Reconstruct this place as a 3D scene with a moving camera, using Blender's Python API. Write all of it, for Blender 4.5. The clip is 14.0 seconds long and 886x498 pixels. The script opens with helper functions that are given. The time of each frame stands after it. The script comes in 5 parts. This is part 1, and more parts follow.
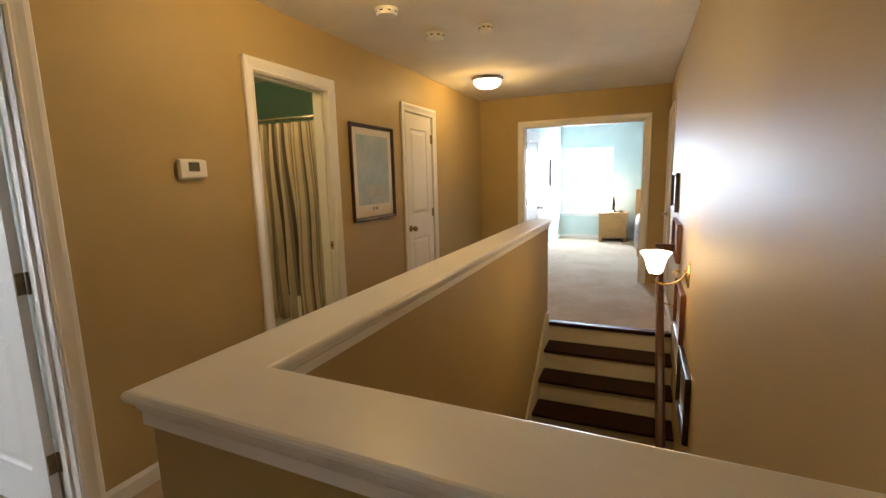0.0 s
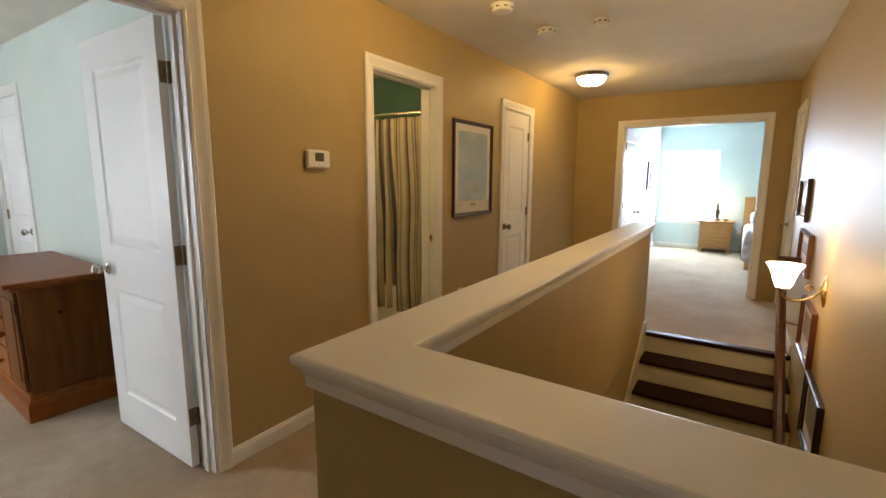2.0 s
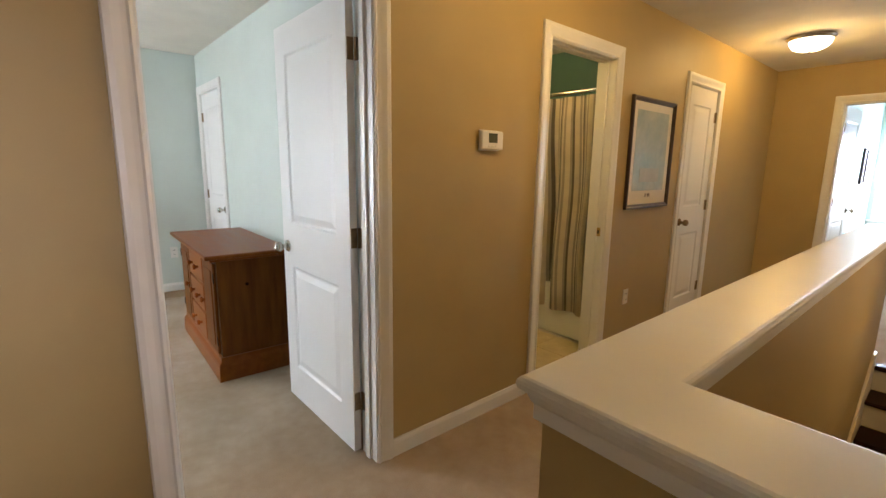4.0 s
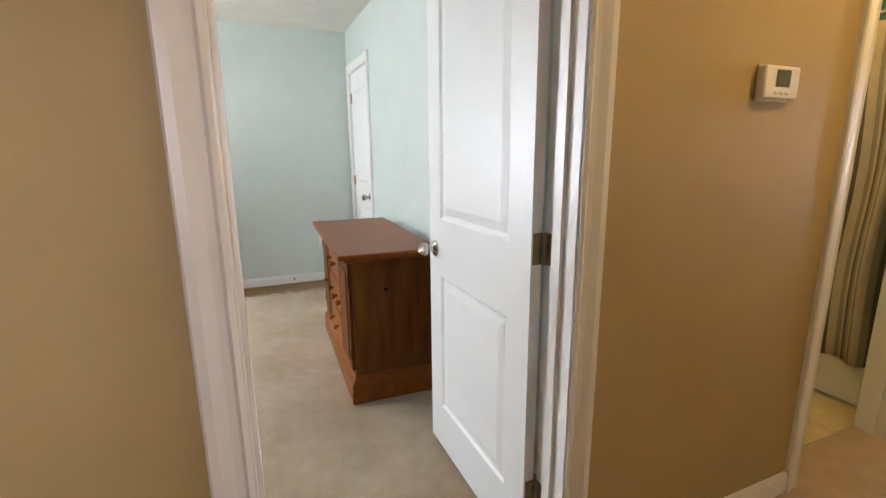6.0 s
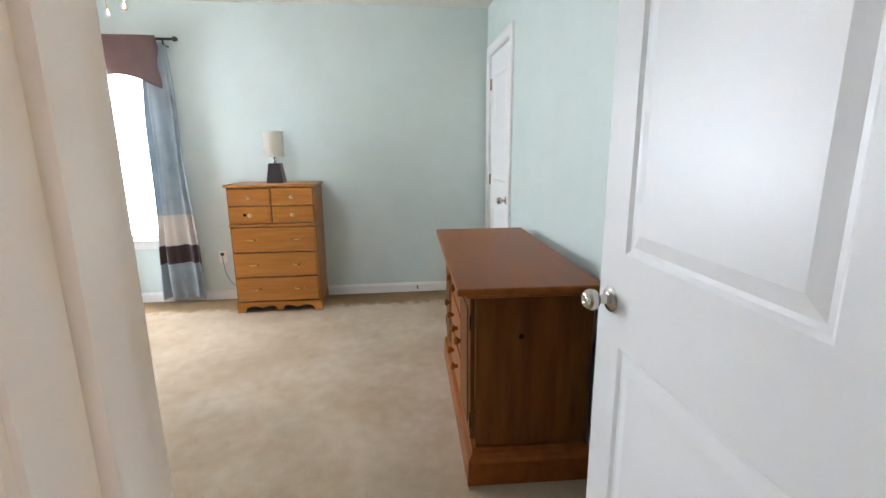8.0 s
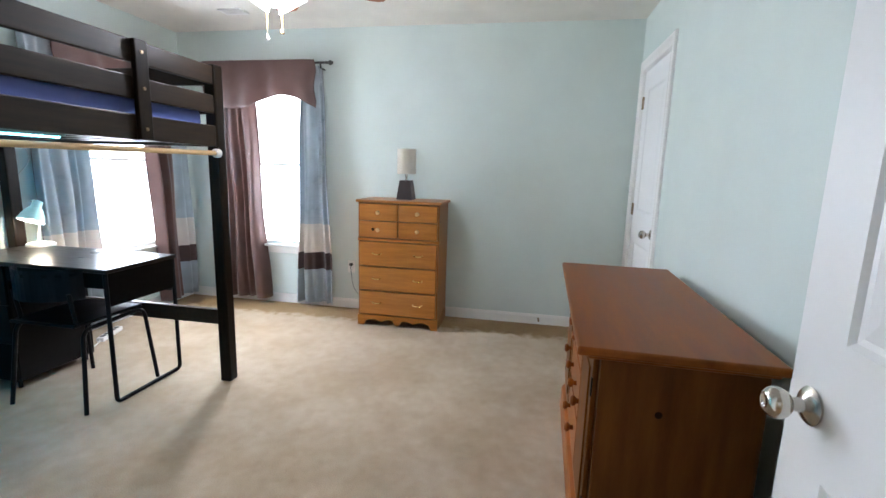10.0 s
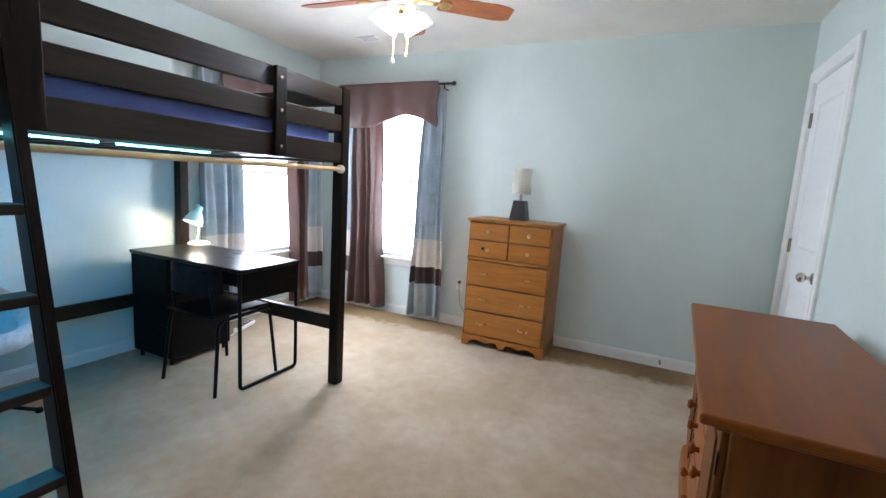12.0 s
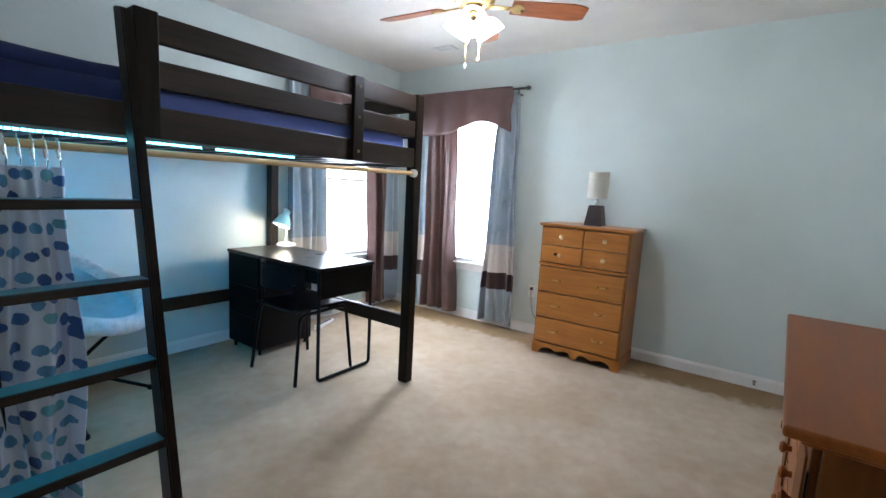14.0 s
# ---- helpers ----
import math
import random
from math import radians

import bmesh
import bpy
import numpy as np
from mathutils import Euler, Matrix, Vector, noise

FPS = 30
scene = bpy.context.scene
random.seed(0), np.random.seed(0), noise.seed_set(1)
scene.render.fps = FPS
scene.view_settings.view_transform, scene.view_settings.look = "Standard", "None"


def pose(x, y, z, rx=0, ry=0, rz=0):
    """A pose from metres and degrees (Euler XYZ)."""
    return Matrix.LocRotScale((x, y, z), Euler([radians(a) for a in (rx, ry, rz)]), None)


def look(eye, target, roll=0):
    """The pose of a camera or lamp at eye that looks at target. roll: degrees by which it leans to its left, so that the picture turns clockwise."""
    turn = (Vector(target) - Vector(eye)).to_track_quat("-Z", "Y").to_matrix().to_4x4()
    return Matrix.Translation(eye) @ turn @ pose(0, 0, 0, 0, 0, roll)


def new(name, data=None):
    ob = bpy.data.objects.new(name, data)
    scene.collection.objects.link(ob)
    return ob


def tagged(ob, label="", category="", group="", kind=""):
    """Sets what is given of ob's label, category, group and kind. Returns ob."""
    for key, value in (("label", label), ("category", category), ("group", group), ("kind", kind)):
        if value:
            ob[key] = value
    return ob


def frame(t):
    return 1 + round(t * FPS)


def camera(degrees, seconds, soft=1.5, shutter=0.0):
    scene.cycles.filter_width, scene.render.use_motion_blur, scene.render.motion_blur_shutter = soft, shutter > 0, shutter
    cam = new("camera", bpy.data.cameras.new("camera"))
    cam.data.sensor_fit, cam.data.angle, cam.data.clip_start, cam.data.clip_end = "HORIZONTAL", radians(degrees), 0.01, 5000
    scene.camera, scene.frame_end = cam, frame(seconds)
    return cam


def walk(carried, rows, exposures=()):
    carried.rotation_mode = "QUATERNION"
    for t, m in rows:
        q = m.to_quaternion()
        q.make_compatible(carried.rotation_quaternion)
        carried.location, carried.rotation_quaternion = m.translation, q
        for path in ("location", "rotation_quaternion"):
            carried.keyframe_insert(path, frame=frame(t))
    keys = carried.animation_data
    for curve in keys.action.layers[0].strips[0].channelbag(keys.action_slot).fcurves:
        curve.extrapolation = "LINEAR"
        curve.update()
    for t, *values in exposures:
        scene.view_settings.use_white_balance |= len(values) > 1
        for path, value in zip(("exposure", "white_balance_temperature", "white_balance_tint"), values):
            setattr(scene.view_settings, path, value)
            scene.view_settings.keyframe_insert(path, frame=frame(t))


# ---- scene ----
cam = camera(88.8, 14.0)
PATH = [
    (0, (0.048, 0.148, 1.4), (-0.741, 1.96, 1.089), -1.5),
    (0.5, (0.009, 0.128, 1.397), (-0.819, 1.921, 1.081), -1.1),
    (1, (-0.033, 0.104, 1.396), (-0.921, 1.867, 1.077), -0.6),
    (1.5, (-0.068, 0.08, 1.385), (-1.043, 1.798, 1.072), -0.1),
    (2, (-0.091, 0.06, 1.378), (-1.172, 1.714, 1.069), 0.3),
    (2.5, (-0.125, 0.041, 1.371), (-1.32, 1.614, 1.059), 0.5),
    (3, (-0.183, 0.022, 1.365), (-1.484, 1.506, 1.042), 0.8),
    (5.5, (-0.965, 0.315, 1.302), (-2.698, 1.227, 0.896), -0.2),
    (6, (-1.147, 0.365, 1.292), (-2.948, 1.13, 0.875), -0.5),
    (6.5, (-1.344, 0.428, 1.281), (-3.201, 1.039, 0.861), -0.7),
    (7, (-1.532, 0.497, 1.274), (-3.43, 0.97, 0.842), -0.8),
    (9.5, (-2.007, 0.537, 1.278), (-3.963, 0.331, 0.916), 1.0),
    (10, (-2.032, 0.562, 1.281), (-3.97, 0.206, 0.938), 1.7),
    (10.5, (-2.055, 0.568, 1.282), (-3.966, 0.075, 0.957), 2.4),
    (11, (-2.087, 0.566, 1.283), (-3.964, -0.052, 0.972), 2.9),
    (11.5, (-2.113, 0.582, 1.293), (-3.947, -0.157, 0.994), 3.3),
    (12, (-2.135, 0.589, 1.292), (-3.923, -0.259, 1.004), 3.5),
    (12.5, (-2.152, 0.603, 1.3), (-3.886, -0.35, 1.011), 3.5),
    (13, (-2.149, 0.616, 1.283), (-3.842, -0.412, 1.004), 3.5),
    (13.5, (-2.14, 0.629, 1.27), (-3.794, -0.462, 0.997), 3.3),
    (14, (-2.137, 0.642, 1.254), (-3.756, -0.501, 0.99), 3.1),
]
walk(cam, [(t, look(eye, target, roll)) for t, eye, target, roll in PATH],
     [(0.0, 0.10, 6600, 15), (3.2, 0.14, 6600, 15), (5.3, 0.5, 6600, 15), (7.2, 0.38, 6450, 15), (9.3, 0.17, 6200, 16), (11.5, 0.07, 6010, 16), (14.0, -0.07, 5890, 16)])

# ---- world, sun, large lights ----
world = bpy.data.worlds.new("world")
scene.world = world
world.use_nodes = True
wn = world.node_tree
sky = wn.nodes.new("ShaderNodeTexSky")
sky.sky_type, sky.sun_disc = "NISHITA", False
sky.sun_elevation, sky.sun_rotation = radians(48), radians(120)
wn.nodes["Background"].inputs[1].default_value = 0.12
wn.links.new(sky.outputs[0], wn.nodes["Background"].inputs[0])

sun = new("sun", bpy.data.lights.new("sun", "SUN"))
sun.data.energy, sun.data.angle, sun.data.color = 2.0, radians(0.6), (1.0, 0.95, 0.88)
sun.matrix_world = look((6, -4, 9), (0, 0, 0))


def window_light(name, place, target, width, height, watts, colour=(0.86, 0.94, 1.0)):
    """The sky's light, entering at a window's opening."""
    lamp = new(name, bpy.data.lights.new(name, "AREA"))
    lamp.data.shape, lamp.data.size, lamp.data.size_y = "RECTANGLE", width, height
    lamp.data.energy, lamp.data.color = watts, colour
    lamp.matrix_world = look(place, target)
    return lamp


def bulb(name, place, watts, colour, radius=0.05):
    lamp = new(name, bpy.data.lights.new(name, "POINT"))
    lamp.data.energy, lamp.data.color, lamp.data.shadow_soft_size = watts, colour, radius
    lamp.location = place
    return lamp


# plan, in metres
XW, XM, XB = -2.035, -2.095, -2.155      # hall face, middle and room face of the hall's west wall
XE = 0.352                               # east wall
YN, YS = 6.36, -1.40                     # ends of the hall
XA, YB, YC = -5.862, -2.653, 1.352       # bedroom: window wall, bed wall, closet wall
H = 2.438
YM, XML, XMR = 10.45, -1.56, 3.0          # far bedroom
WIN1 = (-2.20, -1.36, 0.56, 2.02)        # y, y, z, z in wall A
WIN2 = (-5.62, -4.80, 0.56, 2.02)        # x, x, z, z in wall B
WIN4_UNSEEN = (-0.35, 0.45, 0.90, 2.0)           # y, y, z, z in the east wall, behind the walk; unseen, added for the side lamp
WIN3 = (-1.50, -0.475, 0.575, 1.955)        # x, x, z, z in the far bedroom

WARM = (1.0, 0.605, 0.155)
west = window_light("window_light", (XA - 0.10, -1.78, 1.29), (0, -1.5, -0.1), 0.55, 1.4, 76, (0.84, 0.93, 1.0))
south = window_light("window_light", (-5.21, YB - 0.10, 1.29), (-5.0, 2, 0.3), 0.5, 1.4, 38, (0.82, 0.92, 1.0))
window_light("window_light", (-0.99, YM + 0.10, 1.27), (-0.5, 0, 0.8), 0.95, 1.30, 150, (0.62, 0.80, 1.0))
west.data.spread = south.data.spread = radians(150)
# added lamp at an unseen window, brightens the west wall by the bedroom door
side = window_light("window_light", (XE + 0.08, 0.05, 1.45), (-2.0, -0.75, 1.1), 0.75, 1.05, 3.8, (0.98, 0.92, 1.0))
side.data.spread = radians(64)      # narrowed to keep its light off the half wall
bulb("bulb", (-1.48, 4.95, 2.33), 19, WARM, 0.07)
bulb("bulb", (-1.15, 2.05, 2.33), 16.5, WARM, 0.07)
bulb("bulb", (XE - 0.195, 3.26, 0.855), 6.5, WARM, 0.04)
bulb("bulb", (-4.285, -0.755, 2.04), 27, (0.90, 0.95, 1.0), 0.07)
bulb("bulb", (-4.265, -2.365, 0.895), 6.5, (1.0, 0.83, 0.58), 0.035)
bulb("bulb", (-0.44, 10.15, 0.99), 6, (1.0, 0.85, 0.6), 0.04)
bulb("bulb", (-3.0, 2.3, 2.3), 19, WARM, 0.07)
strip = window_light("led_light", (-2.94, -1.136, 1.350), (-2.94, -2.30, 1.00), 1.0, 0.008, 10.5, (0.0, 0.46, 1.0))


# ---- materials ----
def material(name, colour, rough=0.5, vary=0.12, scale=6.0, fine=120.0, bump=0.05, metal=0.0, stretch=(1, 1, 1),
             second=None, sheen=0.0, coat=0.0, through_light=0.0, spec=0.5, distance=0.002):
    m = bpy.data.materials.new(name)
    m.use_nodes = True
    t = m.node_tree
    n, l = t.nodes, t.links
    p = n["Principled BSDF"]
    co = n.new("ShaderNodeTexCoord")
    mp = n.new("ShaderNodeMapping")
    mp.inputs["Scale"].default_value = stretch
    l.new(co.outputs["Object"], mp.inputs[0])
    big, small = n.new("ShaderNodeTexNoise"), n.new("ShaderNodeTexNoise")
    big.inputs["Scale"].default_value, big.inputs["Detail"].default_value = scale, 6
    small.inputs["Scale"].default_value, small.inputs["Detail"].default_value = fine, 3
    l.new(mp.outputs[0], big.inputs[0])
    l.new(mp.outputs[0], small.inputs[0])
    ramp = n.new("ShaderNodeValToRGB")
    lo = second or tuple(c * (1 - vary) for c in colour)
    hi = colour if second else tuple(min(1, c * (1 + vary * 0.6)) for c in colour)
    ramp.color_ramp.elements[0].position, ramp.color_ramp.elements[1].position = 0.32, 0.68
    ramp.color_ramp.elements[0].color, ramp.color_ramp.elements[1].color = (*lo, 1), (*hi, 1)
    l.new(big.outputs[0], ramp.inputs[0])
    mix = n.new("ShaderNodeMix")
    mix.data_type, mix.blend_type = "RGBA", "MULTIPLY"
    mix.inputs[0].default_value = min(1.0, vary * 2)
    l.new(ramp.outputs[0], mix.inputs[6])
    r2 = n.new("ShaderNodeValToRGB")
    r2.color_ramp.elements[0].color, r2.color_ramp.elements[1].color = (0.6, 0.6, 0.6, 1), (1.15, 1.15, 1.15, 1)
    l.new(small.outputs[0], r2.inputs[0])
    l.new(r2.outputs[0], mix.inputs[7])
    l.new(mix.outputs[2], p.inputs["Base Color"])
    rr = n.new("ShaderNodeMapRange")
    rr.inputs["To Min"].default_value, rr.inputs["To Max"].default_value = max(0.02, rough - 0.08), min(1, rough + 0.08)
    l.new(big.outputs[0], rr.inputs[0])
    l.new(rr.outputs[0], p.inputs["Roughness"])
    if bump:
        b = n.new("ShaderNodeBump")
        b.inputs["Strength"].default_value, b.inputs["Distance"].default_value = bump, distance
        l.new(small.outputs[0], b.inputs["Height"])
        l.new(b.outputs[0], p.inputs["Normal"])
    p.inputs["Metallic"].default_value = metal
    p.inputs["Sheen Weight"].default_value = sheen
    p.inputs["Coat Weight"].default_value = coat
    p.inputs["Specular IOR Level"].default_value = spec
    if through_light:
        tr, ms = n.new("ShaderNodeBsdfTranslucent"), n.new("ShaderNodeMixShader")
        l.new(mix.outputs[2], tr.inputs[0])
        ms.inputs[0].default_value = through_light
        l.new(p.outputs[0], ms.inputs[1])
        l.new(tr.outputs[0], ms.inputs[2])
        l.new(ms.outputs[0], n["Material Output"].inputs[0])
    return m


def glow(name, colour, strength):
    m = bpy.data.materials.new(name)
    m.use_nodes = True
    p = m.node_tree.nodes["Principled BSDF"]
    p.inputs["Base Color"].default_value = (*colour, 1)
    p.inputs["Emission Color"].default_value = (*colour, 1)
    p.inputs["Emission Strength"].default_value = strength
    return m


def glass(name):
    m = bpy.data.materials.new(name)
    m.use_nodes = True
    p = m.node_tree.nodes["Principled BSDF"]
    p.inputs["Transmission Weight"].default_value, p.inputs["Roughness"].default_value = 1.0, 0.02
    return m


def carpet_material():
    """Cut pile, with broad patches where the pile lies another way."""
    m = material("carpet", (0.475, 0.372, 0.262), 0.95, 0.22, 13.0, 170, 0.8, second=(0.43, 0.332, 0.230), sheen=0.15, spec=0.1, distance=0.004)
    n, l = m.node_tree.nodes, m.node_tree.links
    p = n["Principled BSDF"]
    co = n.new("ShaderNodeTexCoord")
    w = n.new("ShaderNodeTexNoise")
    w.inputs["Scale"].default_value, w.inputs["Detail"].default_value, w.inputs["Distortion"].default_value = 15, 9, 0.3
    l.new(co.outputs["Object"], w.inputs[0])
    r = n.new("ShaderNodeValToRGB")
    r.color_ramp.elements[0].position, r.color_ramp.elements[1].position = 0.36, 0.56
    r.color_ramp.elements[0].color, r.color_ramp.elements[1].color = (0.95, 0.94, 0.92, 1), (1.0, 1.0, 1.0, 1)
    l.new(w.outputs[0], r.inputs[0])
    mx = n.new("ShaderNodeMix")
    mx.data_type, mx.blend_type = "RGBA", "MULTIPLY"
    mx.inputs[0].default_value = 1.0
    old = p.inputs["Base Color"].links[0].from_socket
    l.new(old, mx.inputs[6])
    l.new(r.outputs[0], mx.inputs[7])
    # wide, faint traffic stains
    wide, rw, stain = n.new("ShaderNodeTexNoise"), n.new("ShaderNodeValToRGB"), n.new("ShaderNodeMix")
    wide.inputs["Scale"].default_value, wide.inputs["Detail"].default_value, wide.inputs["Roughness"].default_value = 1.7, 7, 0.62
    l.new(co.outputs["Object"], wide.inputs[0])
    rw.color_ramp.elements[0].position, rw.color_ramp.elements[1].position = 0.38, 0.60
    rw.color_ramp.elements[0].color, rw.color_ramp.elements[1].color = (0.83, 0.785, 0.71, 1), (1, 1, 1, 1)
    l.new(wide.outputs[0], rw.inputs[0])
    stain.data_type, stain.blend_type = "RGBA", "MULTIPLY"
    stain.inputs[0].default_value = 1.0
    l.new(mx.outputs[2], stain.inputs[6])
    l.new(rw.outputs[0], stain.inputs[7])
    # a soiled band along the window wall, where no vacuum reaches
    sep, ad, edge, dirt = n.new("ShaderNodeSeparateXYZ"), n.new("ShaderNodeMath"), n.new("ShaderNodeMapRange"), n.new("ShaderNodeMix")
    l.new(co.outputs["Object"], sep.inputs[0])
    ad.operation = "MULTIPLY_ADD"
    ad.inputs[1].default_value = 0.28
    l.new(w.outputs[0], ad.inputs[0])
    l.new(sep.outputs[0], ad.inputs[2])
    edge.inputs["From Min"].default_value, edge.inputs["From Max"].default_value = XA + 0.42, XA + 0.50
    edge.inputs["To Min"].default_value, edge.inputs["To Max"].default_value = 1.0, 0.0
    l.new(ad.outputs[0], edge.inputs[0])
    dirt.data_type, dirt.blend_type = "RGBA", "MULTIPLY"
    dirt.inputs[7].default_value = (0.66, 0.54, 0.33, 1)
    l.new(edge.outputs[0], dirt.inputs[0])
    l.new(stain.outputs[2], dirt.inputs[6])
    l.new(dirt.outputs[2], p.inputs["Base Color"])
    return m


TAN = material("tan_paint", (0.440, 0.330, 0.148), 0.52, 0.05, 3, 260, 0.12, spec=0.35)
TEAL = material("pale_green_paint", (0.60, 0.67, 0.63), 0.5, 0.04, 3, 260, 0.12, spec=0.4)
TEAL_DEEP = material("teal_paint", (0.14, 0.29, 0.26), 0.5, 0.05, 3, 260, 0.12)
TEAL_FAR = material("aqua_paint", (0.53, 0.65, 0.64), 0.5, 0.05, 3, 260, 0.12)
CEIL = material("ceiling_paint", (0.74, 0.71, 0.635), 0.9, 0.05, 4, 180, 0.35, spec=0.2)
WHITE = material("white_trim_paint", (0.80, 0.79, 0.76), 0.32, 0.03, 5, 200, 0.03)
DOORW = material("white_door_paint", (0.82, 0.82, 0.81), 0.35, 0.02, 4, 160, 0.04)
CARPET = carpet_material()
TREAD = material("dark_stained_tread", (0.030, 0.008, 0.005), 0.45, 0.35, 7, 60, 0.1, stretch=(0.6, 6, 6), spec=0.15)
RISER = material("cream_riser_paint", (0.72, 0.66, 0.52), 0.4, 0.05, 5, 200, 0.03)
RAILWOOD = material("red_brown_rail_wood", (0.075, 0.022, 0.010), 0.3, 0.3, 6, 50, 0.05, stretch=(8, 1, 8), coat=0.2)
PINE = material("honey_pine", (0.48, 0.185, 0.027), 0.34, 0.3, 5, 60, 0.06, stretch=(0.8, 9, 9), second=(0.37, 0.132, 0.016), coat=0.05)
# upright grain; shade on the chest's sides is put into this darker pine
PINE_V_SHADE = material("honey_pine_upright_in_shade", (0.36, 0.118, 0.014), 0.4, 0.3, 5, 60, 0.06, stretch=(9, 9, 0.8), second=(0.26, 0.080, 0.009), coat=0.05)
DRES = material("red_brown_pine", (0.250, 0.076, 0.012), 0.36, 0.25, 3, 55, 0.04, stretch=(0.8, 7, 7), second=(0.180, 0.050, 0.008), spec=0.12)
# upright grain, darker than the top: the side's shade is in the colour
DRES_V_SHADE = material("red_brown_pine_upright_in_shade", (0.165, 0.057, 0.010), 0.45, 0.2, 3, 55, 0.04, stretch=(7, 7, 0.8), second=(0.095, 0.030, 0.006), spec=0.10)
KNOT = material("dark_knot_wood", (0.025, 0.008, 0.003), 0.6, 0.3, 30, 90, 0.1, spec=0.05)
NIGHT = material("golden_oak", (0.48, 0.26, 0.085), 0.4, 0.3, 5, 60, 0.05, stretch=(1, 9, 9), second=(0.36, 0.185, 0.055))
BEDWOOD = material("black_brown_bed_wood", (0.021, 0.0105, 0.0045), 0.42, 0.45, 6, 50, 0.08, stretch=(0.8, 9, 9), spec=0.30)
BEDWOOD_V = material("black_brown_upright_wood", (0.012, 0.0065, 0.0032), 0.42, 0.45, 6, 50, 0.08, stretch=(9, 9, 0.8), spec=0.15)
# the LED strip's cyan light on the rung tops, painted as a colour
LED_TINT = material("painted_led_cyan", (0.012, 0.16, 0.23), 0.4, 0.2, 12, 200, 0.1, spec=0.6)
BLACKLAM = material("black_brown_laminate", (0.007, 0.005, 0.004), 0.30, 0.3, 5, 80, 0.04, stretch=(9, 0.8, 9), spec=0.32)
PEDBLACK = material("matt_black_brown_laminate", (0.006, 0.0045, 0.004), 0.6, 0.3, 5, 80, 0.04, stretch=(9, 0.8, 9), spec=0.1)
BLACKMET = material("black_powder_coat", (0.004, 0.004, 0.005), 0.42, 0.2, 20, 200, 0.05, spec=0.14)
CHROME = material("brushed_nickel", (0.62, 0.58, 0.52), 0.22, 0.08, 20, 300, 0.02, metal=1.0)
BRASS = material("aged_brass", (0.62, 0.42, 0.16), 0.28, 0.15, 25, 200, 0.03, metal=1.0)
BRONZE = material("dull_hinge_metal", (0.30, 0.22, 0.13), 0.5, 0.2, 30, 200, 0.05, metal=1.0)
NAVY = material("navy_bedding", (0.010, 0.022, 0.10), 0.85, 0.2, 12, 260, 0.3, sheen=0.05)
CUR_BROWN = material("mauve_brown_curtain", (0.150, 0.080, 0.067), 0.42, 0.12, 8, 500, 0.2, sheen=0.3, through_light=0.25)
CUR_DARK = material("dark_brown_band", (0.06, 0.03, 0.028), 0.6, 0.12, 8, 500, 0.2, sheen=0.2, through_light=0.1)
CUR_TEAL = material("blue_grey_satin", (0.44, 0.51, 0.55), 0.30, 0.1, 8, 500, 0.1, sheen=0.3, through_light=0.3)
CUR_WHITE = material("cream_band", (0.74, 0.68, 0.62), 0.5, 0.06, 8, 500, 0.15, sheen=0.2, through_light=0.3)
ROD = material("black_iron", (0.02, 0.018, 0.017), 0.4, 0.2, 20, 200, 0.05)
PLASTIC = material("white_plastic", (0.78, 0.77, 0.73), 0.4, 0.03, 10, 200, 0.02)
SCREEN = material("grey_display", (0.10, 0.11, 0.08), 0.2, 0.1, 20, 200, 0.0)
# dark plastic parts, and the painted shade inside slots, holes and the vent
DARKHOLE = material("dark_plastic_and_hole_shade", (0.03, 0.03, 0.03), 0.5, 0.1, 20, 200, 0.0)
TILE = material("cream_floor_tile", (0.64, 0.52, 0.30), 0.25, 0.12, 7, 80, 0.04)
GROUT = material("grout", (0.42, 0.37, 0.28), 0.9, 0.1, 20, 200, 0.2)
TUBW = material("white_enamel", (0.82, 0.81, 0.78), 0.12, 0.02, 5, 100, 0.0)
SHOWER_A = material("grey_taupe_stripe", (0.37, 0.325, 0.26), 0.6, 0.1, 8, 400, 0.15, through_light=0.15)
SHOWER_B = material("cream_stripe", (0.66, 0.58, 0.45), 0.6, 0.08, 8, 400, 0.15, through_light=0.15)
SHOWER_C = material("charcoal_stripe", (0.13, 0.11, 0.09), 0.6, 0.1, 8, 400, 0.15, through_light=0.1)
FRAME_B = material("dark_carved_frame", (0.045, 0.025, 0.02), 0.35, 0.3, 20, 90, 0.3)
FRAME_R = material("red_brown_frame", (0.16, 0.05, 0.025), 0.35, 0.3, 10, 90, 0.1)
MATBOARD = material("cream_mat_board", (0.74, 0.71, 0.66), 0.8, 0.03, 10, 300, 0.05)
PRINT = material("blue_grey_print", (0.30, 0.42, 0.48), 0.35, 0.25, 5, 30, 0.0, second=(0.48, 0.53, 0.52))
PRINT_D = material("dim_print", (0.30, 0.27, 0.24), 0.4, 0.4, 9, 30, 0.0)
SHADE_IN = glow("lit_frosted_glass", (1.0, 0.90, 0.72), 7.0)
SHADE_FAN = glow("lit_fan_glass", (0.97, 0.98, 1.0), 3.6)
SHADE_FAR = glow("lit_cloth_shade", (1.0, 0.86, 0.60), 0.8)
LINEN = material("ivory_lamp_shade", (0.80, 0.77, 0.68), 0.8, 0.05, 6, 400, 0.15, through_light=0.35)
ESPRESSO = material("espresso_lamp_base", (0.035, 0.022, 0.02), 0.35, 0.2, 10, 100, 0.05)
BLADE = material("reddish_fan_blade", (0.36, 0.11, 0.035), 0.35, 0.3, 5, 60, 0.03, stretch=(1, 8, 8), coat=0.05, spec=0.3)
LED = glow("blue_white_led", (0.20, 0.85, 1.0), 14.0)
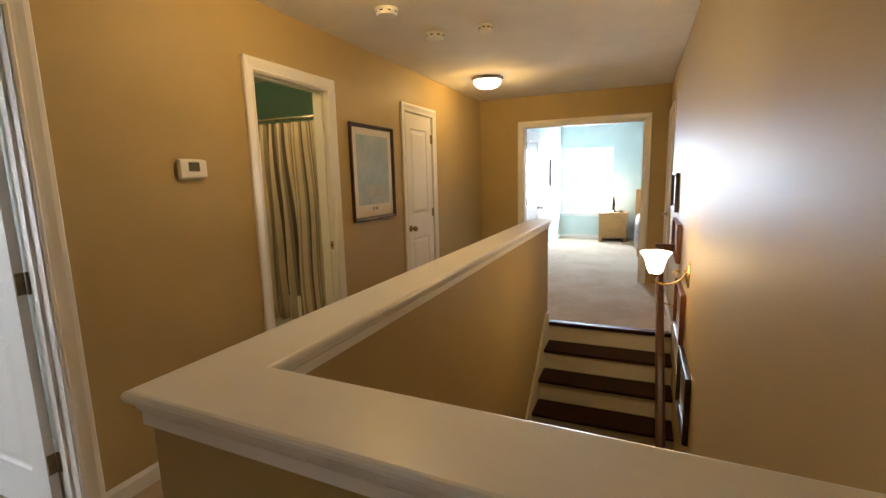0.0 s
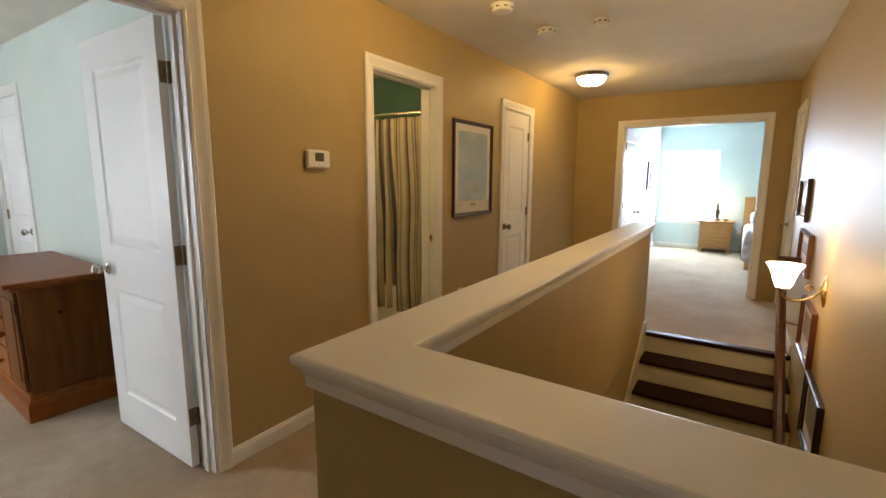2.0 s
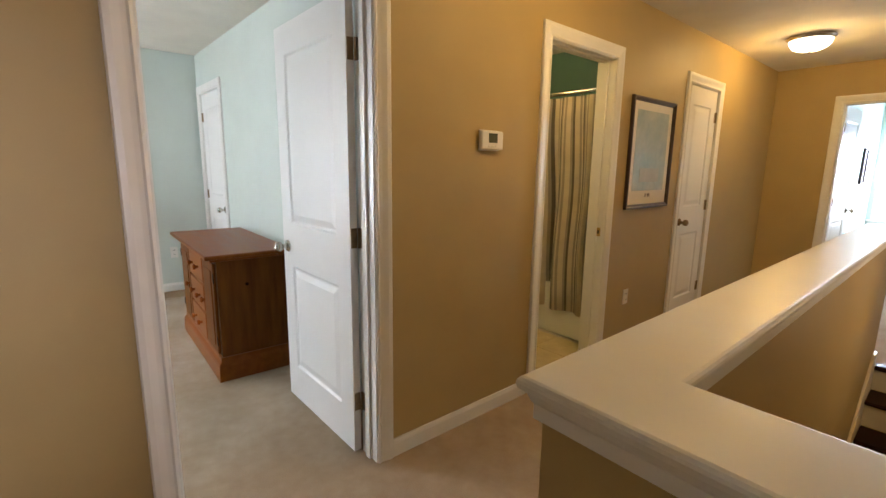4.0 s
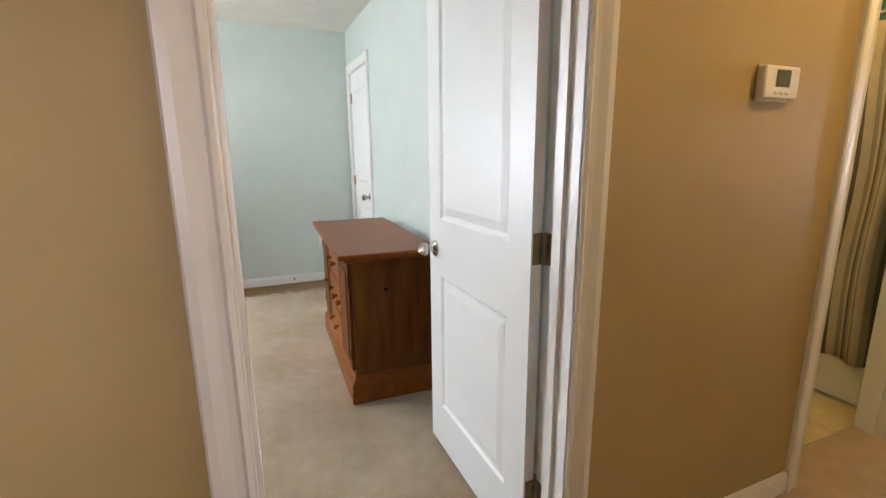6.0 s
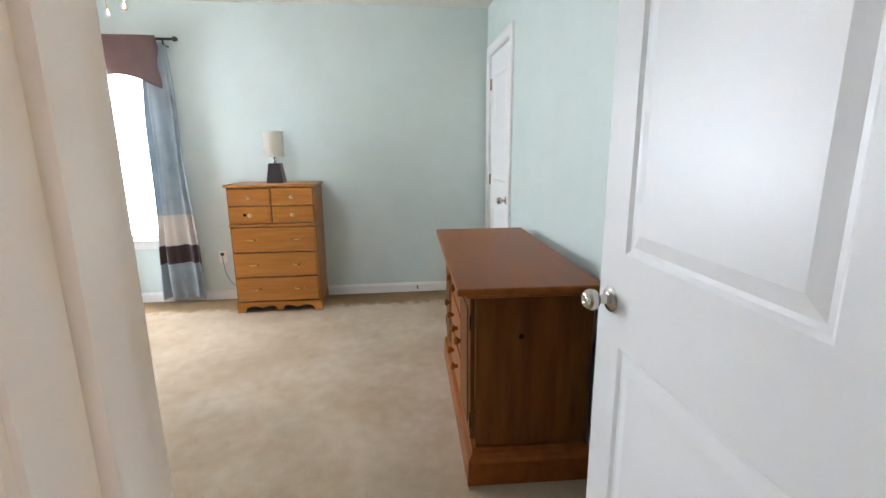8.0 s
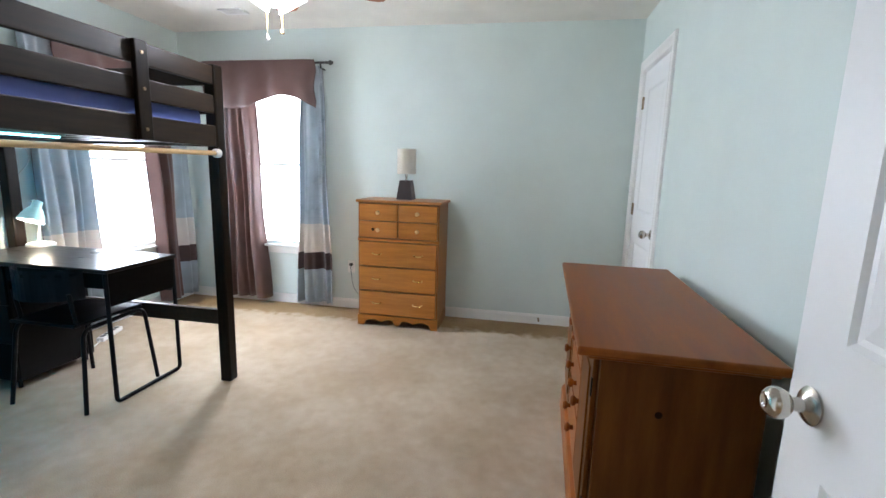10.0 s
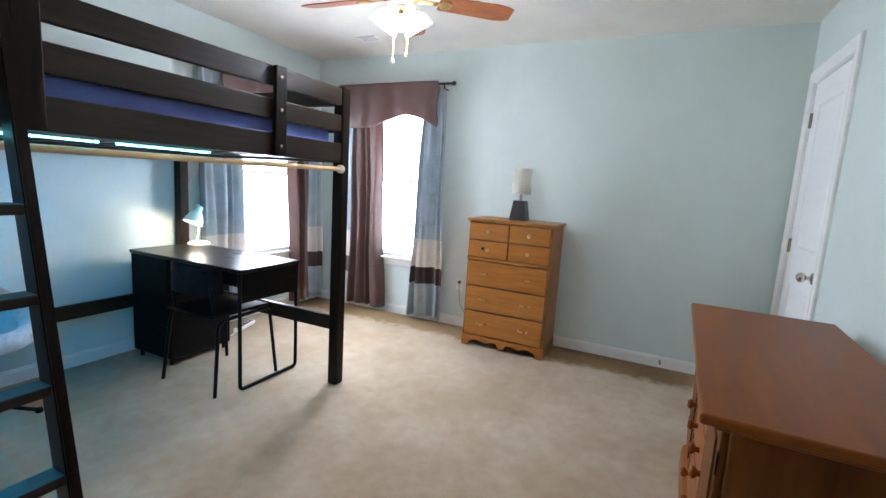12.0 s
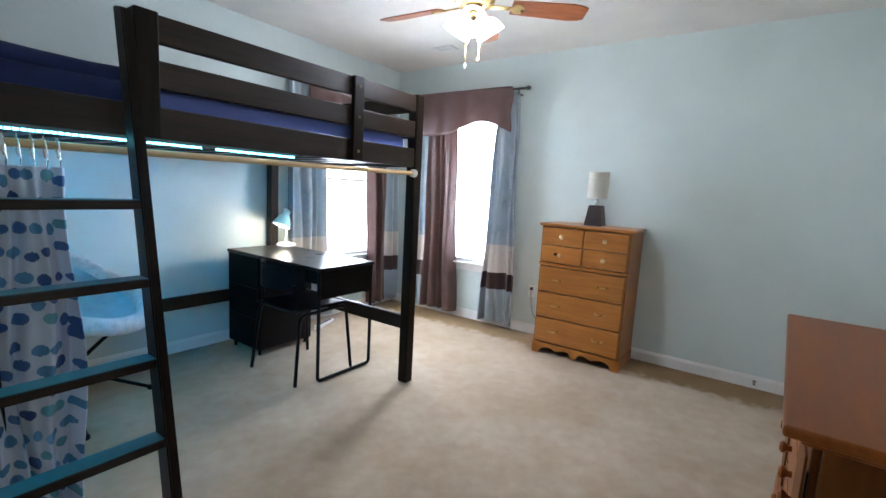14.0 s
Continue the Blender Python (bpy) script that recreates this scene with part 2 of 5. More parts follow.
RUBBER = material("tape_strip", (0.20, 0.25, 0.27), 0.5, 0.1, 20, 200, 0.0)
DOWEL = material("bare_pine_dowel", (0.66, 0.45, 0.22), 0.5, 0.2, 5, 60, 0.05, stretch=(0.8, 9, 9))
LAMPTEAL = material("pale_turquoise_lamp_shade", (0.46, 0.66, 0.70), 0.35, 0.1, 20, 200, 0.0, through_light=0.25)
FLUFF = material("white_plush", (0.74, 0.70, 0.66), 0.95, 0.2, 30, 260, 0.9, sheen=0.6, distance=0.01)
SLING = material("aqua_plush", (0.40, 0.55, 0.57), 0.9, 0.15, 12, 260, 0.5, sheen=0.5, distance=0.005)
SPOTW = material("white_curtain_cloth", (0.66, 0.72, 0.80), 0.7, 0.05, 8, 400, 0.15, through_light=0.2)
SPOTB = [material("blue_spot", c, 0.7, 0.15, 20, 300, 0.1) for c in
         ((0.03, 0.08, 0.26), (0.06, 0.15, 0.40), (0.09, 0.26, 0.48), (0.14, 0.38, 0.48))]
QUILT = material("grey_floral_quilt", (0.42, 0.36, 0.38), 0.9, 0.5, 14, 60, 0.5, second=(0.70, 0.66, 0.66))
# glow added beyond the unseen window, kept dim to leave the half wall dark
DIM_OUTDOORS = glow("dim_unseen_outdoors", (0.93, 0.97, 1.0), 0.5)
DAYLIGHT = glow("bright_outdoors", (0.93, 0.97, 1.0), 11.0)
PANE = glass("window_glass")


# ---- building helpers ----
def mesh_of(name, bm, mats, smooth=False):
    bmesh.ops.recalc_face_normals(bm, faces=bm.faces)
    me = bpy.data.meshes.new(name)
    if smooth:
        for f in bm.faces:
            f.smooth = True
    bm.to_mesh(me)
    bm.free()
    for m in (mats if isinstance(mats, (list, tuple)) else [mats]):
        me.materials.append(m)
    if smooth:
        me.set_sharp_from_angle(angle=radians(40))
    return me


def part(name, bm, mats, parent=None, label="", smooth=False):
    ob = new(name, mesh_of(name, bm, mats, smooth))
    if parent is not None:
        ob.parent = parent
    return tagged(ob, label)


def structure(name, bm, mats, label="", smooth=False):
    return tagged(part(name, bm, mats, None, label, smooth), kind="structure")


def thing(name, label, category, m=None, group=""):
    ob = new(name)
    ob.empty_display_size = 0.05
    if m is not None:
        ob.matrix_basis = m
    return tagged(ob, label, category, group)


def box(bm, x0, x1, y0, y1, z0, z1, bevel=0.0, seg=2):
    r = bmesh.ops.create_cube(bm, size=1.0)
    vs = r["verts"]
    for v in vs:
        v.co = Vector((x0 + (v.co.x + 0.5) * (x1 - x0), y0 + (v.co.y + 0.5) * (y1 - y0), z0 + (v.co.z + 0.5) * (z1 - z0)))
    if bevel:
        es = list({e for v in vs for e in v.link_edges})
        bmesh.ops.bevel(bm, geom=es, offset=bevel, segments=seg, affect="EDGES", profile=0.5)


def boxed(*a, **k):
    bm = bmesh.new()
    box(bm, *a, **k)
    return bm


def solid(boxes, holes=()):
    """The union of boxes (x0, x1, y0, y1, z0, z1) less the holes, as one closed mesh without inner faces."""
    bm = bmesh.new()
    cuts = [sorted({round(b[2 * a + i], 5) for b in (*boxes, *holes) for i in (0, 1)}) for a in range(3)]

    def inside(c, group):
        return any(all(b[2 * a] < c[a] < b[2 * a + 1] for a in range(3)) for b in group)

    nx, ny, nz = (len(c) - 1 for c in cuts)
    full = {}
    for i in range(nx):
        for j in range(ny):
            for k in range(nz):
                c = [(cuts[a][q] + cuts[a][q + 1]) / 2 for a, q in enumerate((i, j, k))]
                full[i, j, k] = inside(c, boxes) and not inside(c, holes)
    cache = {}

    def vert(i, j, k):
        if (i, j, k) not in cache:
            cache[i, j, k] = bm.verts.new((cuts[0][i], cuts[1][j], cuts[2][k]))
        return cache[i, j, k]

    for (i, j, k), f in full.items():
        if not f:
            continue
        for d, corners in (((-1, 0, 0), ((0, 0, 0), (0, 0, 1), (0, 1, 1), (0, 1, 0))), ((1, 0, 0), ((1, 0, 0), (1, 1, 0), (1, 1, 1), (1, 0, 1))),
                           ((0, -1, 0), ((0, 0, 0), (1, 0, 0), (1, 0, 1), (0, 0, 1))), ((0, 1, 0), ((0, 1, 0), (0, 1, 1), (1, 1, 1), (1, 1, 0))),
                           ((0, 0, -1), ((0, 0, 0), (0, 1, 0), (1, 1, 0), (1, 0, 0))), ((0, 0, 1), ((0, 0, 1), (1, 0, 1), (1, 1, 1), (0, 1, 1)))):
            if not full.get((i + d[0], j + d[1], k + d[2]), False):
                bm.faces.new([vert(i + a, j + b, k + c) for a, b, c in corners])
    return bm


def lathe(bm, profile, seg=24, m=None, cap=True):
    """Turn (radius, height) pairs round z."""
    m = m or Matrix.Identity(4)
    rings = []
    for r, z in profile:
        rings.append([bm.verts.new(m @ Vector((r * math.cos(a), r * math.sin(a), z))) for a in (2 * math.pi * i / seg for i in range(seg))])
    for a, b in zip(rings, rings[1:]):
        for i in range(seg):
            bm.faces.new((a[i], a[(i + 1) % seg], b[(i + 1) % seg], b[i]))
    if cap:
        bm.faces.new(rings[0][::-1])
        bm.faces.new(rings[-1])


def lathed(profile, seg=24, m=None, cap=True):
    bm = bmesh.new()
    lathe(bm, profile, seg, m, cap)
    return bm


def tube(bm, pts, r, seg=10):
    """A round bar along a run of points."""
    pts = [Vector(p) for p in pts]
    rings, up = [], None
    for i, p in enumerate(pts):
        d = (pts[min(i + 1, len(pts) - 1)] - pts[max(i - 1, 0)]).normalized()
        if up is None:
            up = d.orthogonal().normalized()
        up = (up - d * up.dot(d)).normalized()
        side = d.cross(up)
        rings.append([bm.verts.new(p + r * (math.cos(a) * up + math.sin(a) * side)) for a in (2 * math.pi * k / seg for k in range(seg))])
    for a, b in zip(rings, rings[1:]):
        for i in range(seg):
            bm.faces.new((a[i], a[(i + 1) % seg], b[(i + 1) % seg], b[i]))
    bm.faces.new(rings[0][::-1])
    bm.faces.new(rings[-1])


def tubed(pts, r, seg=10):
    bm = bmesh.new()
    tube(bm, pts, r, seg)
    return bm


def rounded(pts, radius=0.03, n=5):
    """The same run of points with its corners rounded."""
    pts = [Vector(p) for p in pts]
    out = [pts[0]]
    for a, b, c in zip(pts, pts[1:], pts[2:]):
        r = min(radius, (a - b).length / 2, (c - b).length / 2)
        p, q = b + (a - b).normalized() * r, b + (c - b).normalized() * r
        out += [p.lerp(b, t).lerp(b.lerp(q, t), t) for t in (i / n for i in range(n + 1))]
    return out + [pts[-1]]


def frame_sweep(bm, profile, y0, y1, zt, place, closed=None):
    """Moulding round an opening. profile: (out from the opening, proud of the wall); place(u, v, w) turns along, up, proud into the world."""
    rows = []
    for u, w in profile:
        rows.append([bm.verts.new(place(*q, w)) for q in
                     (((y0 - u, closed - u), (y0 - u, zt + u), (y1 + u, zt + u), (y1 + u, closed - u)) if closed is not None else
                      ((y0 - u, 0.0), (y0 - u, zt + u), (y1 + u, zt + u), (y1 + u, 0.0)))])
    n = 4 if closed is not None else 3
    for a, b in zip(rows, rows[1:] + rows[:1]):
        for i in range(n):
            j = (i + 1) % 4
            bm.faces.new((a[i], a[j], b[j], b[i]))
    if closed is None:
        bm.faces.new([r[0] for r in rows])
        bm.faces.new([r[3] for r in rows][::-1])


CASING = ((0.005, 0.0), (0.005, 0.010), (0.014, 0.014), (0.021, 0.010), (0.036, 0.012), (0.060, 0.018), (0.077, 0.018), (0.082, 0.013), (0.082, 0.0))


def on_x(x, sign):
    return lambda u, v, w: Vector((x + sign * w, u, v))


def on_y(y, sign):
    return lambda u, v, w: Vector((u, y + sign * w, v))


def casing(name, y0, y1, zt, place):
    bm = bmesh.new()
    frame_sweep(bm, CASING, y0, y1, zt, place)
    return structure(name, bm, WHITE, "white painted moulded door casing")


def jamb(axis, a0, a1, zt, t0, t1, stop=None):
    """The lining of a doorway through a wall from t0 to t1; stop: where the stop strip runs."""
    th, g = 0.018, 0.0025
    bs = [(t0 - g, t1 + g, a0 - th, a0, 0, zt + th), (t0 - g, t1 + g, a1, a1 + th, 0, zt + th), (t0 - g, t1 + g, a0, a1, zt, zt + th)]
    if stop:
        s0, s1 = stop
        bs += [(s0, s1, a0, a0 + 0.011, 0, zt), (s0, s1, a1 - 0.011, a1, 0, zt), (s0, s1, a0, a1, zt - 0.011, zt)]
    if axis == "y":
        bs = [(b[2], b[3], b[0], b[1], b[4], b[5]) for b in bs]
    return structure("door_jamb", solid(bs), WHITE, "white painted door lining")


def baseboard(x0, y0, x1, y1, nx, ny):
    """A run of skirting from one point of a wall to another; nx, ny: the way into the room."""
    prof = ((0, 0), (0.013, 0), (0.013, 0.066), (0.009, 0.076), (0.007, 0.086), (0, 0.086))
    bm = bmesh.new()
    ends = [[bm.verts.new((x + nx * w, y + ny * w, z)) for w, z in prof] for x, y in ((x0, y0), (x1, y1))]
    k = len(prof)
    for i in range(k):
        bm.faces.new((ends[0][i], ends[0][(i + 1) % k], ends[1][(i + 1) % k], ends[1][i]))
    bm.faces.new(ends[0][::-1])
    bm.faces.new(ends[1])
    return structure("baseboard", bm, WHITE, "white painted baseboard")


def slab(w, h, th, panels, sx=0.118):
    """A moulded door leaf: x from 0 to w, thickness in y from 0 to th, with sunk and raised panels on both faces."""
    bm = bmesh.new()
    xs = [0, sx, w - sx, w]
    zs = [0]
    for a, b in panels:
        zs += [a, b]
    zs.append(h)
    for y, s in ((0.0, 1), (th, -1)):
        for i in range(3):
            for k in range(len(zs) - 1):
                x0, x1, z0, z1 = xs[i], xs[i + 1], zs[k], zs[k + 1]
                if i == 1 and k % 2 == 1:
                    rings = []
                    for inset, d in ((0, 0), (0.010, 0.007), (0.020, 0.008), (0.052, 0.002)):
                        rings.append([bm.verts.new((x, y + s * d, z)) for x, z in
                                      ((x0 + inset, z0 + inset), (x1 - inset, z0 + inset), (x1 - inset, z1 - inset), (x0 + inset, z1 - inset))])
                    for a, b in zip(rings, rings[1:]):
                        for q in range(4):
                            bm.faces.new((a[q], a[(q + 1) % 4], b[(q + 1) % 4], b[q]))
                    bm.faces.new(rings[-1])
                else:
                    bm.faces.new([bm.verts.new((x, y, z)) for x, z in ((x0, z0), (x1, z0), (x1, z1), (x0, z1))])
    for a, b in (((0, 0), (0, h)), ((w, 0), (w, h)), ((0, 0), (w, 0)), ((0, h), (w, h))):
        bm.faces.new([bm.verts.new(p) for p in ((a[0], 0, a[1]), (b[0], 0, b[1]), (b[0], th, b[1]), (a[0], th, a[1]))])
    bmesh.ops.remove_doubles(bm, verts=bm.verts, dist=1e-5)
    return bm


PANELS = ((0.20, 0.785), (1.02, 1.875))


def knob(parent, x, z, y, way, mat=CHROME):
    """A round knob on a rosette, standing out along y by way."""
    m = Matrix.Translation((x, y, z)) @ Matrix.Rotation(radians(-90 * way), 4, "X")
    prof = ((0.032, 0), (0.033, 0.004), (0.028, 0.009), (0.019, 0.0125), (0.0125, 0.016), (0.0115, 0.030), *((0.0275 * math.sin(a), 0.054 - 0.0235 * math.cos(a)) for a in (0.45 + 0.16 * i for i in range(14))), (0.011, 0.0735), (0.007, 0.071))
    return part("knob", lathed(prof, 40, m), mat, parent, "brushed metal door knob", True)


def hinge(parent, x, y, z, mat=BRONZE):
    bm = bmesh.new()
    lathe(bm, ((0.006, -0.045), (0.006, 0.045)), 10, Matrix.Translation((x, y, z)))
    box(bm, x - 0.030, x + 0.030, y + 0.001, y + 0.004, z - 0.044, z + 0.044, 0.001, 1)
    return part("hinge", bm, mat, parent, "dull metal door hinge")


def open_hinge(parent, z, mat=BRONZE):
    """A hinge opened flat between the door's edge and the jamb."""
    bm = bmesh.new()
    lathe(bm, ((0.0055, -0.045), (0.0055, 0.045)), 10, Matrix.Translation((-0.010, -0.003, z)))
    box(bm, -0.0035, -0.0008, 0.001, 0.031, z - 0.044, z + 0.044, 0.001, 1)
    box(bm, -0.042, -0.010, -0.0085, -0.006, z - 0.044, z + 0.044, 0.001, 1)
    return part("hinge", bm, mat, parent, "dull metal door hinge")


def cloth(bm, w, z0, z1, folds, depth, nx=72, nz=24, bottom=None, gather=0.0, phase=0.0, colour=None, th=0.004, head=(0.0, 1.0)):
    """A hanging sheet from x = 0 to w, with folds in y; colour(u, z) picks the material; head: the share of w that the top takes."""
    grid = []
    for k in range(nz + 1):
        f = k / nz
        row = []
        for i in range(nx + 1):
            u = i / nx
            zb = z0 if bottom is None else bottom(u)
            z = z1 + (zb - z1) * f
            wu = u + 0.085 * math.sin(8.2 * u + 2.7 * phase + 0.5 * f) + 0.035 * math.sin(19 * u + phase)
            wob = 0.25 * math.sin(7.3 * u + 2.1 * f + phase) + 0.45 * f * math.sin(3.1 * u * folds + phase) + 0.10 * math.sin(31 * u + 4 * f + phase)
            amp = 0.72 + 0.34 * math.sin(5.3 * u + 3.1 * phase + 0.8 * f)
            x = w * (0.5 + (u - 0.5) * (1 - gather * math.sin(math.pi * min(1, f * 1.15)))) + 0.010 * math.sin(9 * f + 5 * u + phase)
            x += (1 - f) * w * (head[0] + u * (head[1] - head[0]) - u)
            y = depth * (0.35 + 0.65 * min(1, f * 2)) * (amp * math.sin(2 * math.pi * folds * wu + phase + 0.5 * math.sin(4 * u + 1.4 * f)) * 0.6 + 0.3 * wob)
            row.append((x, y, z, u))
        grid.append(row)
    front = [[bm.verts.new(p[:3]) for p in r] for r in grid]
    back = [[bm.verts.new((p[0], p[1] + th, p[2])) for p in r] for r in grid]
    for k in range(nz):
        for i in range(nx):
            c = colour((grid[k][i][3] + grid[k][i + 1][3]) / 2, (grid[k][i][2] + grid[k + 1][i][2]) / 2) if colour else 0
            for g in (front, back):
                f = bm.faces.new((g[k][i], g[k][i + 1], g[k + 1][i + 1], g[k + 1][i]))
                f.material_index, f.smooth = c, True
    for k in range(nz):
        for i in (0, nx):
            bm.faces.new((front[k][i], front[k + 1][i], back[k + 1][i], back[k][i]))
    for i in range(nx):
        for k in (0, nz):
            bm.faces.new((front[k][i], front[k][i + 1], back[k][i + 1], back[k][i]))


# ---- large structure ----
BD, BA, LD, RD, MD, CD = (0.326, 1.100), (2.240, 2.917), (4.094, 4.708), (5.52, 6.24), (-1.418, 0.072), (-5.735, -5.076)
DH = 2.035
g = 0.018


def hole(x0, x1, y0, y1, top=DH):
    return (x0, x1, y0, y1, -0.01, top + g)


structure("wall_west", solid([(XM, XW, YS, YN, 0, H)], [hole(XM, XW, a - g, b + g) for a, b in (BD, BA, LD)]), TAN, "tan painted hall wall")
structure("wall_east", solid([(XE, XE + 0.12, YS, YN + 0.12, -2.9, H)], [hole(XE, XE + 0.12, RD[0] - g, RD[1] + g), (XE, XE + 0.12, *WIN4_UNSEEN)]), TAN, "tan painted stair wall")
structure("wall_north", solid([(XM, XE, YN, YN + 0.06, 0, H)], [hole(MD[0] - g, MD[1] + g, YN, YN + 0.06)]), TAN, "tan painted end wall of the hall")
structure("wall_south", solid([(XM, XE + 0.12, YS - 0.1, YS, -2.9, H)]), TAN, "tan painted wall")
structure("wall_room_east", solid([(XB, XM, YB, 6.36, 0, H)], [hole(XB, XM, a - g, b + g) for a, b in (BD, BA, LD)]), TEAL, "pale green painted room wall")
structure("wall_room_window", solid([(XA - 0.14, XA, YB - 0.14, YC + 0.1, 0, H)], [(XA - 0.14, XA, WIN1[0], WIN1[1], WIN1[2], WIN1[3])]), TEAL, "pale green wall with a window")
structure("wall_room_bed", solid([(XA, XM, YB - 0.14, YB, 0, H)], [(WIN2[0], WIN2[1], YB - 0.14, YB, WIN2[2], WIN2[3])]), TEAL, "pale green wall behind the loft bed")
structure("wall_room_closet", solid([(XA, XB, YC, YC + 0.06, 0, H)], [hole(CD[0] - g, CD[1] + g, YC, YC + 0.06)]), TEAL, "pale green wall with a closet door")
structure("wall_bath_south", solid([(XA, XB, YC + 0.06, YC + 0.12, 0, H)]), TEAL_DEEP, "teal bathroom wall")
structure("wall_bath_west", solid([(-4.3, -4.2, YC + 0.12, 3.95, 0, H)]), TEAL_DEEP, "teal bathroom wall")
structure("wall_bath_north", solid([(-4.3, XB, 3.95, 4.03, 0, H)]), TEAL_DEEP, "teal bathroom wall")
# unseen wall, added to stop outside light leaking round the closet door
structure("unseen_closet_wall", solid([(-3.0, -2.9, 4.03, 6.42, 0, H)]), CEIL, "unseen plain closet wall")
structure("wall_far_south", solid([(XML - 0.1, XMR + 0.1, YN + 0.06, YN + 0.12, 0, H)], [hole(MD[0] - g, MD[1] + g, YN + 0.06, YN + 0.12)]), TEAL_FAR, "aqua painted wall")
structure("wall_far_west", solid([(XML - 0.1, XML, YN + 0.12, YM, 0, H)]), TEAL_FAR, "aqua painted wall of the far bedroom")
structure("wall_far_north", solid([(XML - 0.1, XMR + 0.1, YM, YM + 0.14, 0, H)], [(WIN3[0], WIN3[1], YM, YM + 0.14, WIN3[2], WIN3[3])]), TEAL_FAR, "aqua painted wall with a window")
structure("wall_far_east", solid([(XMR, XMR + 0.1, YN + 0.12, YM, 0, H)]), TEAL_FAR, "aqua painted wall")
structure("ceiling", solid([(XA - 0.14, XMR + 0.1, YB - 0.14, YM + 0.14, H, H + 0.1)]), CEIL, "off-white textured ceiling")

HX0, SX0, SY1 = -0.860, -0.728, 4.42       # half wall, its stair face, top of the stairs
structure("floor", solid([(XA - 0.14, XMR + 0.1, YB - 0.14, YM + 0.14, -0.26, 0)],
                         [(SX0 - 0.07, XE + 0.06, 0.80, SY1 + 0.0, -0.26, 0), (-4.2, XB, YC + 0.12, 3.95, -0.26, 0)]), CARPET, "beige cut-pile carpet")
structure("floor_lower", solid([(-2.2, XE, YS, 4.6, -2.95, -2.78)]), CARPET, "carpeted lower floor")
structure("wall_stair_west", solid([(HX0, SX0, 0.705, SY1, -2.78, -0.001)]), TAN, "tan painted wall under the half wall")
structure("wall_lower", solid([(-2.3, -2.2, YS, 4.6, -2.9, -0.26), (-2.2, HX0, 4.42, 4.52, -2.78, -0.26), (SX0, XE, SY1, SY1 + 0.1, -2.78, -0.26)]), TAN, "tan painted lower wall")
SKEW = 0.033                               # near arm of the half wall skewed to fit the camera's view
bm = solid([(HX0, SX0, 0.705, SY1, 0.0, 0.93), (SX0, XE, 0.705, 0.842, 0.0, 0.93)])
for v in bm.verts:
    if v.co.x > XE - 0.01:
        v.co.y -= SKEW
structure("half_wall", bm, TAN, "tan painted half wall round the stairwell")


def half_wall_cap():
    """The white ledge on the half wall: a plank with rounded edges over a cove and a band."""
    bm = bmesh.new()
    prof = ((0.012, 0.915), (0.012, 0.942), (0.017, 0.950), (0.021, 0.962), (0.024, 0.966), (0.028, 0.9665), (0.033, 0.970), (0.035, 0.980),
            (0.034, 0.986), (0.030, 0.991), (0.024, 0.993))
    rows = []
    for o, z in prof:
        loop = [(HX0 - o, 0.705 - o), (XE, 0.705 - SKEW - o), (XE, 0.842 - SKEW + o), (SX0 + o, 0.842 + o), (SX0 + o, SY1 + o), (HX0 - o, SY1 + o)]
        rows.append([bm.verts.new((x, y, z)) for x, y in loop])
    for a, b in zip(rows, rows[1:]):
        for i in range(6):
            bm.faces.new((a[i], a[(i + 1) % 6], b[(i + 1) % 6], b[i]))
    t = rows[-1]
    bm.faces.new((t[0], t[1], t[2], t[3]))
    bm.faces.new((t[0], t[3], t[4], t[5]))
    b = rows[0]
    bm.faces.new((b[3], b[2], b[1], b[0]))
    bm.faces.new((b[5], b[4], b[3], b[0]))
    return structure("half_wall_cap", bm, WHITE, "white painted ledge with moulded edge on the half wall")


half_wall_cap()


def staircase():
    st = tagged(new("staircase"), "staircase with dark stained treads and cream risers", "staircase", kind="structure")
    rise, run = 0.185, 0.25
    part("landing_nosing", boxed(SX0 + 0.018, XE - 0.002, SY1 - 0.028, SY1 + 0.05, -0.034, 0.004, bevel=0.008), TREAD, st, "dark stained landing edge")
    for i in range(15):
        y = SY1 - i * run
        z = -i * rise
        part("riser", boxed(SX0 + 0.018, XE - 0.002, y - 0.002, y + 0.014, z - rise, z - 0.034 if i == 0 else z - 0.030), RISER, st)
        if i < 14:
            part("tread", boxed(SX0 + 0.018, XE - 0.002, y - run - 0.026, y - 0.003, z - rise - 0.028, z - rise, bevel=0.008), TREAD, st)
    bm = bmesh.new()
    slope = rise / run
    a, b = SY1, SY1 - 14.5 * run
    pr = [(a, 0.10), (a, -0.30), (b, -0.30 - (a - b) * slope), (b, 0.08 - (a - b) * slope), (a - 0.10, 0.10)]
    f0 = [bm.verts.new((SX0 + 0.0005, y, z)) for y, z in pr]
    f1 = [bm.verts.new((SX0 + 0.017, y, z)) for y, z in pr]
    for i in range(5):
        bm.faces.new((f0[i], f0[(i + 1) % 5], f1[(i + 1) % 5], f1[i]))
    bm.faces.new(f0[::-1])
    bm.faces.new(f1)
    part("skirt_board", bm, RISER, st, "cream painted skirt board")
    return st


staircase()


